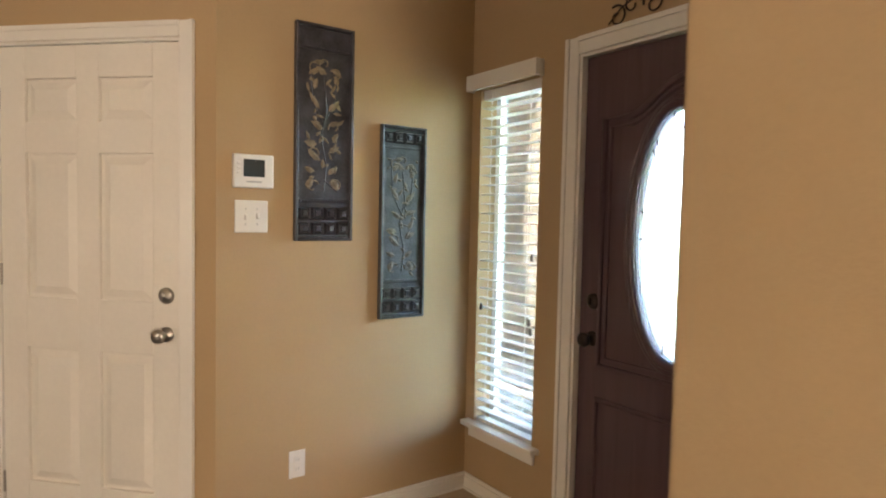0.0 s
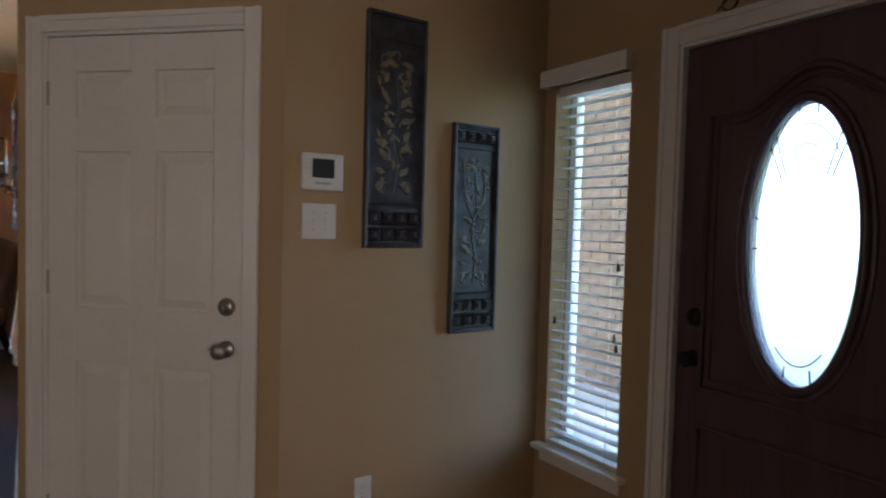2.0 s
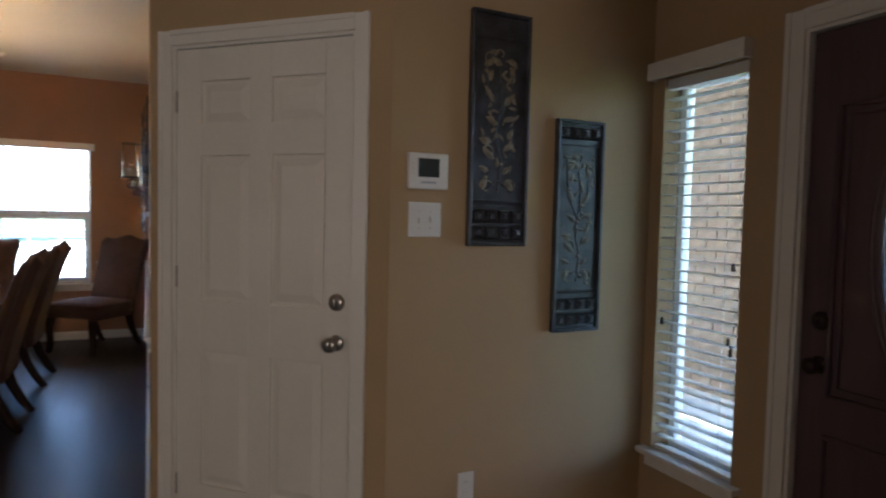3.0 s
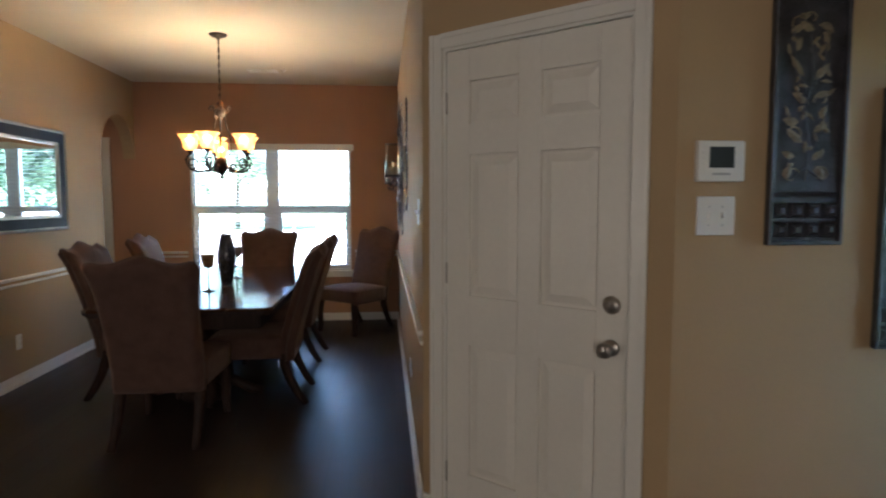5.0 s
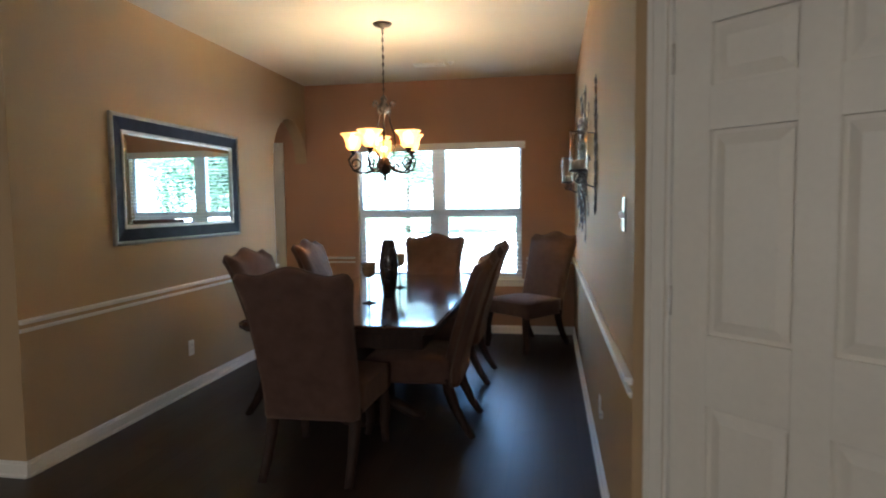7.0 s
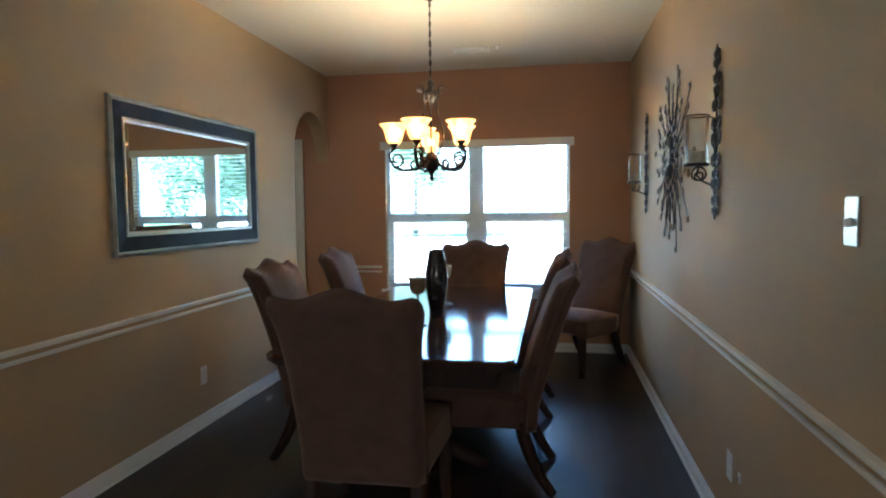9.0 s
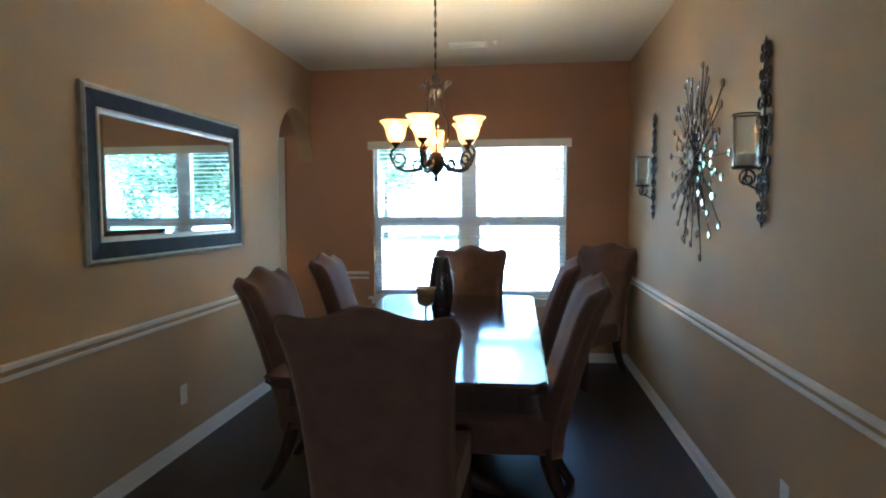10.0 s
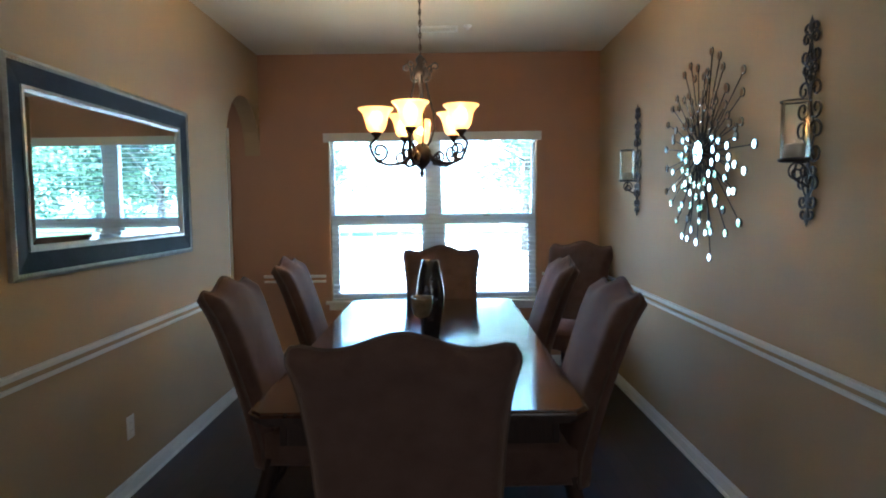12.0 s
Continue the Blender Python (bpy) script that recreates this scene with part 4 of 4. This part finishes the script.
# ---- wall sconces with hurricane glass ----
def sconce(x, zc):
    s = thing("candle_sconce", pose(x, NORTH, zc), "wrought iron scroll wall sconce holding a candle in clear glass", "sconce", "candle sconces beside the sunburst")
    bm = bmesh.new()
    tube(bm, [(0, -0.012, -0.34), (0, -0.012, 0.34)], 0.005, n=6)
    for sx in (-1, 1):
        for z, r, up in ((0.305, 0.026, 1), (0.245, 0.03, -1), (0.19, 0.024, 1), (0.12, 0.036, 1), (0.05, 0.04, -1), (-0.03, 0.042, 1), (-0.11, 0.038, -1), (-0.175, 0.026, -1), (-0.225, 0.034, 1), (-0.29, 0.028, -1)):
            pts = spiral(sx * (r + 0.003), z, r, r * 0.25, 180 if sx > 0 else 0, (180 - 420 * up) if sx > 0 else 420 * up, 18)
            tube(bm, [(u, -0.014, w_) for u, w_ in pts], 0.0054, 0.0038, 6)
        for za, zb in ((0.29, 0.10), (0.07, -0.13), (-0.15, -0.29)):
            tube(bm, [(sx * (0.006 + 0.03 * math.sin(math.pi * k / 8) ** 2), -0.014, za + (zb - za) * k / 8) for k in range(9)], 0.0036, n=6)
    for z in (0.165, 0.035, -0.095, -0.21):
        lathe([(0.004, -0.012), (0.011, -0.006), (0.011, 0.006), (0.004, 0.012)], 10, bm, (0, -0.014, z))
    part("scrollwork", bm, IRON, s, "dark iron scrolls")
    for z in (0.355, -0.35):
        bm = bmesh.new()
        up = 1 if z > 0 else -1
        lathe([(0.004, -0.03), (0.016, -0.012), (0.012, 0.008), (0.0008, 0.034)] if up > 0 else [(0.0008, -0.036), (0.012, -0.01), (0.016, 0.01), (0.004, 0.03)], 10, bm, (0, -0.014, z), 1.0, 0.6)
        for sx in (-1, 1):
            tube(bm, [(sx * u, -0.014, z + up * w_) for u, w_ in spiral(0.025, -0.014, 0.024, 0.006, 190, -130, 14)], 0.0058, 0.004, 6)
        part("finial", bm, IRON, s, "iron fleur-de-lis tip")
    cx, cy, z0, z1 = 0.08, -0.11, -0.135, 0.066
    bm = bmesh.new()
    lathe([(0.05, z0 - 0.012), (0.054, z0 - 0.006), (0.054, z0)], 24, bm, (cx, cy, 0))
    tube(bm, [(cx, cy + 0.01, z0 - 0.012), (cx, cy, z0 - 0.05), (0.02, -0.07, z0 - 0.075), (0.0, -0.014, z0 - 0.10)], 0.005, n=6)
    for sgn in (-1, 1):
        pts = spiral(0, 0, 0.036, 0.008, 90, 90 + sgn * 400, 18)
        tube(bm, [(cx, cy + u * 1.0 + 0.01, z0 - 0.05 + w_) for u, w_ in pts], 0.0042, 0.003, 5)
    part("bracket", bm, IRON, s, "curled iron bracket with round tray")
    bm = bmesh.new()
    tube(bm, [(cx + 0.049 * math.cos(2 * math.pi * k / 28), cy + 0.049 * math.sin(2 * math.pi * k / 28), z1) for k in range(28)], 0.003, n=6, closed=True)
    tube(bm, [(cx - 0.03, cy + 0.052, z1), (0.0, -0.014, z1)], 0.003, n=5)
    part("ring", bm, IRON, s, "iron ring round the glass")
    gb = bmesh.new()
    for r0 in (0.047, 0.0445):
        ring0 = [gb.verts.new((cx + r0 * math.cos(2 * math.pi * k / 28), cy + r0 * math.sin(2 * math.pi * k / 28), z0 + 0.001)) for k in range(28)]
        ring1 = [gb.verts.new((cx + r0 * math.cos(2 * math.pi * k / 28), cy + r0 * math.sin(2 * math.pi * k / 28), z1)) for k in range(28)]
        for k in range(28):
            gb.faces.new((ring0[k], ring0[(k + 1) % 28], ring1[(k + 1) % 28], ring1[k]))
    part("hurricane_glass", gb, CANDLEGLASS, s, "clear cylinder glass", True)
    part("candle", lathe([(0.033, z0 + 0.001), (0.034, z0 + 0.045), (0.03, z0 + 0.05), (0.002, z0 + 0.05), (0.0012, z0 + 0.064)], 20, None, (cx, cy, 0)), CANDLE, s, "ivory pillar candle", True)


sconce(-1.50, 1.716)
sconce(-3.54, 1.722)


# ---- embossed metal panels in the foyer ----
def leaf(bm, cx, cz, ln, wd, ang, y):
    c_, s_ = math.cos(radians(ang)), math.sin(radians(ang))
    o = [(0, 0), (0.3, 0.5), (0.62, 0.42), (1, 0.05), (0.7, -0.28), (0.3, -0.3)]
    pts = [(cx + ln * u * c_ - wd * w_ * s_, cz + ln * u * s_ + wd * w_ * c_) for u, w_ in o]
    mid = bm.verts.new((cx + ln * 0.5 * c_, y - 0.006, cz + ln * 0.5 * s_))
    vs = [bm.verts.new((u, y - 0.001, w_)) for u, w_ in pts]
    for k in range(len(vs)):
        bm.faces.new((vs[k], vs[(k + 1) % len(vs)], mid))


def metal_panel(m, wd, ht, top_row, material, label, leaf_material):
    p = thing("metal_wall_panel", m, label, "wall art", "embossed panels on the foyer wall")
    hw = wd / 2
    part("backing", boxes((-hw + 0.006, -0.012, 0.006, hw - 0.006, -0.003, ht - 0.006)), material, p)
    bm = bmesh.new()
    for r in ((-hw, 0, -hw + 0.014, ht), (hw - 0.014, 0, hw, ht), (-hw + 0.014, 0, hw - 0.014, 0.014), (-hw + 0.014, ht - 0.014, hw - 0.014, ht)):
        box(bm, r[0], -0.03, r[1], r[2], -0.002, r[3], bevel=0.004)
    part("border", bm, material, p, "raised metal border")
    bm = bmesh.new()
    box(bm, -hw + 0.014, -0.02, 0.158, hw - 0.014, -0.012, 0.178, bevel=0.003)
    for k in range(17):
        lathe([(0.0005, -0.006), (0.006, 0), (0.0005, 0.006)], 6, bm, (-hw + 0.025 + (wd - 0.05) * k / 16, -0.021, 0.168))
    box(bm, -hw + 0.014, -0.02, ht - 0.105, hw - 0.014, -0.012, ht - 0.093, bevel=0.003)
    part("band", bm, material, p, "beaded cross band")
    rows = [0.052, 0.115] + ([ht - 0.053] if top_row else [])
    base = None
    for z in rows:
        for k in range(4):
            x = -hw + 0.014 + (wd - 0.028) * (k + 0.5) / 4
            if base is None:
                b = bmesh.new()
                lv = [[b.verts.new((sx * hs, y, sz * hs)) for sx, sz in ((-1, -1), (1, -1), (1, 1), (-1, 1))] for hs, y in ((0.026, -0.012), (0.019, -0.03), (0.014, -0.024), (0.009, -0.034))]
                for a_, b_ in zip(lv, lv[1:]):
                    for q in range(4):
                        b.faces.new((a_[q], a_[(q + 1) % 4], b_[(q + 1) % 4], b_[q]))
                b.faces.new(lv[-1])
                base = part("boss", b, material, p, "embossed square boss")
                ob = base
            else:
                ob = new("boss", base.data)
                ob.parent = p
            ob.matrix_local = pose(x, 0, z)
    z0, z1 = 0.2, ht - 0.13
    h = z1 - z0
    st = bmesh.new()
    for pts in ([(0.0, 0.02), (0.012, 0.2), (-0.014, 0.42), (0.012, 0.62), (0.0, 0.86)], [(0.0, 0.5), (-0.05, 0.66), (-0.06, 0.9)], [(0.01, 0.55), (0.05, 0.7), (0.055, 0.92)], [(0, 0.1), (-0.06, 0.02)], [(0, 0.1), (0.06, 0.02)]):
        tube(st, [(u, -0.0125, z0 + w_ * h) for u, w_ in pts], 0.0035, n=5)
    part("stem", st, material, p, "thin raised stems")
    lf = bmesh.new()
    for u, w_, ln, ww, ang in ((-0.015, 0.24, 0.075, 0.034, 140), (0.02, 0.30, 0.06, 0.03, 30), (-0.02, 0.62, 0.085, 0.03, 125), (0.02, 0.60, 0.075, 0.034, 48), (0.0, 0.47, 0.07, 0.03, 150), (0.02, 0.50, 0.06, 0.028, 20),
                              (-0.07, 0.03, 0.05, 0.04, 70), (0.065, 0.03, 0.055, 0.045, 120), (-0.065, 0.86, 0.06, 0.03, 35), (0.01, 0.88, 0.06, 0.034, 150), (0.03, 0.92, 0.055, 0.03, -30), (-0.05, 0.95, 0.05, 0.026, 10),
                              (-0.03, 0.36, 0.06, 0.04, 170), (0.04, 0.38, 0.05, 0.03, 60), (0.02, 0.14, 0.05, 0.03, 40), (-0.04, 0.16, 0.05, 0.03, 160), (0.06, 0.80, 0.05, 0.03, 100), (-0.045, 0.76, 0.05, 0.028, 75)):
        leaf(lf, u * wd / 0.26, z0 + w_ * h, ln, ww, ang, -0.0125)
    rl = random.Random(int(ht * 1000))
    for k in range(34):
        w_ = rl.uniform(0.02, 0.97)
        leaf(lf, rl.uniform(-0.36, 0.36) * wd * (0.75 if 0.15 < w_ < 0.8 else 1.0), z0 + w_ * h, rl.uniform(0.02, 0.045), rl.uniform(0.01, 0.022), rl.uniform(0, 360), -0.012)
    for u, w_, r_, a0, a1 in ((-0.045, 0.93, 0.03, 40, 330), (0.05, 0.9, 0.028, 150, -150), (0.0, 0.97, 0.024, 200, -60), (-0.05, 0.05, 0.03, 20, 300), (0.055, 0.06, 0.03, 160, -120), (0.045, 0.5, 0.028, 200, -60), (-0.05, 0.3, 0.028, -20, 250)):
        tube(lf, [(u * wd / 0.26 + x_, -0.013, z0 + w_ * h * 0.98 + z_) for x_, z_ in spiral(0, 0, r_, r_ * 0.4, a0, a1, 12)], 0.0032, n=5)
    part("leaves", lf, leaf_material, p, "worn gold flowers and leaves")
    return p


metal_panel(pose(PANELX, 1.193, 1.263, 0, 0, 90), 0.262, 0.897, False, NAVY, "tall dark navy embossed metal panel with gold flowers", GOLDLEAF)
metal_panel(pose(PANELX, 1.583, 0.905, 0, 0, 90), 0.238, 0.878, True, TEAL, "shorter slate-blue embossed metal panel with faintly gilded flowers", SLATELEAF)

# ---- small wall fittings ----
th_ = thing("thermostat", pose(PANELX, 0.893, 1.538, 0, 0, 90), "white wall thermostat with a dark display", "thermostat")
part("body", boxes((-0.08, -0.028, -0.066, 0.08, -0.001, 0.066), bevel=0.006), PLASTIC, th_)
part("display", boxes((-0.042, -0.0295, -0.022, 0.042, -0.027, 0.046)), SCREEN, th_, "dark grey display")
for z in (0.03, 0.012, -0.006):
    part("button", boxes((-0.068, -0.031, z - 0.006, -0.053, -0.027, z + 0.006), bevel=0.002), PLASTIC, th_)
part("marking", boxes((-0.03, -0.0288, -0.045, 0.03, -0.0275, -0.038)), GREYMARK, th_)
sw = thing("switch_plate", pose(PANELX, 0.89, 1.36, 0, 0, 90), "white double toggle light switch plate", "light switch")
part("plate", boxes((-0.066, -0.007, -0.064, 0.066, -0.001, 0.064), bevel=0.003), PLASTIC, sw)
for x in (-0.023, 0.023):
    t = part("toggle", boxes((-0.005, -0.02, -0.011, 0.005, -0.006, 0.011), bevel=0.002), PLASTIC, sw)
    t.matrix_local = pose(x, 0, 0, 12 if x < 0 else -12)
    for z in (-0.03, 0.03):
        part("screw", lathe([(0.003, 0), (0.002, 0.0015)], 8), GREYMARK, sw).matrix_local = pose(x, -0.007, z, 90)


def outlet(m):
    o = thing("wall_outlet", m, "white duplex wall outlet", "outlet", "wall outlets")
    part("plate", boxes((-0.036, -0.006, -0.058, 0.036, -0.001, 0.058), bevel=0.003), PLASTIC, o)
    for z in (-0.02, 0.02):
        part("socket", boxes((-0.016, -0.0085, z - 0.014, 0.016, -0.006, z + 0.014), bevel=0.003), PLASTIC, o)
        for x in (-0.006, 0.006):
            part("slot", boxes((x - 0.0012, -0.0092, z - 0.004, x + 0.0012, -0.0084, z + 0.006)), GREYMARK, o)


outlet(pose(PANELX, 1.09, 0.315, 0, 0, 90))
outlet(pose(-2.235, SOUTH, 0.335, 0, 0, 180))
outlet(pose(-1.237, NORTH, 0.33))
ds = thing("switch_plate", pose(-0.243, NORTH, 1.357), "brushed metal toggle light switch plate", "light switch")
part("plate", boxes((-0.036, -0.007, -0.062, 0.036, -0.001, 0.062), bevel=0.003), NICKEL, ds)
part("toggle", boxes((-0.005, -0.02, -0.011, 0.005, -0.006, 0.011), bevel=0.002), PLASTIC, ds).matrix_local = pose(0, 0, 0, 12)
jk = thing("cable_jack", pose(-1.10, NORTH, 0.335), "small white cable jack on the wall", "wall jack")
part("plate", boxes((-0.012, -0.007, -0.02, 0.012, -0.001, 0.02), bevel=0.003), PLASTIC, jk)
part("pin", lathe([(0.005, 0), (0.005, 0.01), (0.003, 0.012)], 10), NICKEL, jk).matrix_local = pose(0, -0.007, 0, 90)
vt = thing("ceiling_vent", pose(-3.89, -1.42, CEILING), "white louvred ceiling air vent", "air vent")
bm = bmesh.new()
for r in ((-0.075, -0.15, -0.055, 0.15), (0.055, -0.15, 0.075, 0.15), (-0.055, -0.15, 0.055, -0.13), (-0.055, 0.13, 0.055, 0.15)):
    box(bm, r[0], r[1], -0.012, r[2], r[3], -0.001, bevel=0.002)
part("frame", bm, PLASTIC, vt)
sl = None
for k in range(7):
    if sl is None:
        sl = part("slat", boxes((-0.007, -0.13, -0.001, 0.007, 0.13, 0.001)), PLASTIC, vt)
        s_ = sl
    else:
        s_ = new("slat", sl.data)
        s_.parent = vt
    s_.matrix_local = pose(-0.045 + 0.015 * k, 0, -0.007, 0, 35, 0)
# round bump beside the vent, modelled as a smoke detector
sm = thing("smoke_detector", pose(-3.83, -1.2, CEILING), "small white round ceiling fitting", "detector")
part("body", lathe([(0.03, -0.001), (0.03, -0.008), (0.014, -0.018), (0.012, -0.03), (0.0005, -0.032)][::-1], 18), PLASTIC, sm, "", True)
sc_ = thing("door_scroll", pose(1.93, FOYERN, 2.135), "dark wrought iron scroll above the front door", "wall decoration")
bm = bmesh.new()
for sx in (-1, 1):
    for cx, cz, r, a0, a1 in ((0.26, 0.0, 0.045, 60, 480), (0.19, 0.03, 0.05, 200, -180), (0.10, 0.01, 0.05, 20, 440), (0.035, 0.04, 0.04, 240, -120)):
        tube(bm, [(sx * u, -0.01, w_) for u, w_ in spiral(cx, cz, r, r * 0.22, a0, a1, 22)], 0.0042, 0.003, 6)
    tube(bm, [(sx * u, -0.01, w_) for u, w_ in ((0.0, 0.05), (0.08, 0.075), (0.16, 0.06), (0.24, 0.03), (0.30, -0.02))], 0.0042, 0.003, 6)
part("scrollwork", bm, IRON, sc_)

# ---- foyer floor tiles ----
ft = thing("floor_foyer", pose(0, 0, 0), "square tan ceramic tiles with darker grout in the foyer", "floor", kind="structure")
part("grout", boxes((PANELX + 0.001, NEARY, 0.0005, NEARX - 0.001, FOYERN - 0.001, 0.005)), GROUT, ft)
tl = None
for i in range(6):
    for j in range(3):
        x0, y1 = PANELX + 0.002 + 0.313 * i, FOYERN - 0.002 - 0.33 * j
        if tl is None:
            tl = part("tile", boxes((0.003, -0.327, 0.002, 0.31, -0.003, 0.009), bevel=0.002), TILE, ft)
            q = tl
        else:
            q = new("tile", tl.data)
            q.parent = ft
        q.matrix_local = pose(x0, y1, 0)

# ---- outdoors ----
shell("ground", boxes((-400, -400, -0.6, 400, 400, -0.3)), GRASS, "wide mown lawn round the house", "ground")
shell("pavement", boxes((-34, -30, -0.3, FAR - 0.2, 14, -0.285)), CONCRETE, "pale concrete drive in the sun", "pavement")
# unseen slab over the porch, added to dim window, door and bricks
shell("porch_shade_slab", boxes((-3.2, 2.14, 2.95, 8, 6.2, 3.1)), WHITE, "unseen white slab added over the porch to cut the skylight", "roof")
shell("porch", boxes((-4.6, 2.14, -0.3, 8, 6.4, -0.05)), CONCRETE, "pale concrete porch and walk", "porch")


def rail_fence(x, y0, y1):
    f = thing("fence", pose(x, y0, -0.3), "low weathered rail fence beyond the drive", "fence")
    n = int((y1 - y0) / 1.2)
    post = None
    for k in range(n + 1):
        if post is None:
            post = part("post", boxes((-0.05, -0.05, 0, 0.05, 0.05, 1.0), bevel=0.006), FENCE, f)
            p = post
        else:
            p = new("post", post.data)
            p.parent = f
        p.matrix_local = pose(0, 1.2 * k, 0)
    for z in (0.72, 0.93):
        part("rail", boxes((0.05, -0.1, z - 0.05, 0.08, y1 - y0 + 0.1, z + 0.05)), FENCE, f)


rail_fence(-30, -12, 3)


def tree(x, y, h, r, seed):
    t = thing("tree", pose(x, y, -0.3), "leafy green broadleaf tree beyond the drive", "tree", "trees outside the dining window")
    rg = random.Random(seed)
    bm = bmesh.new()
    tube(bm, [(0, 0, 0), (0.06, 0.04, h * 0.25), (0.0, 0.1, h * 0.5), (0.05, 0.0, h * 0.8)], 0.17, 0.05, 8)
    for k in range(9):
        a, z = k * 2.4, h * (0.3 + 0.055 * k)
        tube(bm, [(0.02, 0.04, z), (r * 0.4 * math.cos(a), r * 0.4 * math.sin(a), z + h * 0.08), (r * 0.75 * math.cos(a), r * 0.75 * math.sin(a), z + h * 0.17)], 0.06, 0.015, 6)
    part("trunk", bm, BARK, t, "brown tapered trunk with limbs", True)
    vs, fs = [], []
    clumps = []
    for k in range(46):
        a, e, d = rg.uniform(0, 6.283), rg.uniform(-0.9, 1.4), rg.uniform(0.35, 1.0)
        clumps.append((r * d * math.cos(a) * math.cos(e), r * d * math.sin(a) * math.cos(e), h * 0.56 + h * 0.42 * d * math.sin(e), rg.uniform(0.45, 0.85) * r * 0.45))
    for k in range(15000):
        cx, cy, cz, cr = clumps[k % len(clumps)]
        d = Vector((rg.gauss(0, 1), rg.gauss(0, 1), rg.gauss(0, 1))).normalized() * cr * rg.uniform(0.5, 1.05)
        p = Vector((cx, cy, cz)) + d
        u = Vector((rg.gauss(0, 1), rg.gauss(0, 1), rg.gauss(0, 1))).normalized() * 0.085
        w_ = u.orthogonal().normalized() * 0.05
        i = len(vs)
        vs += [tuple(p - u), tuple(p + w_), tuple(p + u), tuple(p - w_)]
        fs.append((i, i + 1, i + 2, i + 3))
    me = bpy.data.meshes.new("crown")
    me.from_pydata(vs, [], fs)
    me.materials.append(LEAF)
    cr_ = new("crown", me)
    cr_.parent = t
    tagged(cr_, "uneven crown of small green leaves", kind="stuff")


for x, y, h, r, sd in ((-22, 1.6, 8.0, 2.7, 1), (-25, 3.8, 8.5, 3.2, 2), (-20, 5.6, 7.5, 2.8, 3), (-22, 9.0, 8.5, 3.2, 4), (-36, -9, 8, 3.4, 5), (-27, 12.0, 9, 3.6, 6)):
    tree(x, y, h, r, sd)

# brick wall beside the porch, seen through the narrow window
bw = thing("brick_wall", pose(-2.6, 4.2, -0.3), "tan and reddish brick wall beside the porch", "wall", kind="structure")
part("mortar", boxes((0, 0.012, 0, 2.45, 0.3, 3.6)), MORTAR, bw)
unit = None
rest_v = bmesh.new()
for j in range(46):
    for i in range(13):
        x = i * 0.205 + (0.1 if j % 2 else 0)
        z = 0.01 + j * 0.077
        if x + 0.195 > 2.45:
            continue
        if 5 <= i <= 11 and j < 42:
            if unit is None:
                unit = part("brick", boxes((0, 0, 0, 0.195, 0.1, 0.066), bevel=0.0), BRICK, bw)
                b = unit
            else:
                b = new("brick", unit.data)
                b.parent = bw
            b.matrix_local = pose(x, rnd.uniform(0, 0.004), z)
        else:
            box(rest_v, x, 0.002, z, x + 0.195, 0.1, z + 0.066)
tagged(part("brick_rest", rest_v, BRICK, bw), kind="stuff")
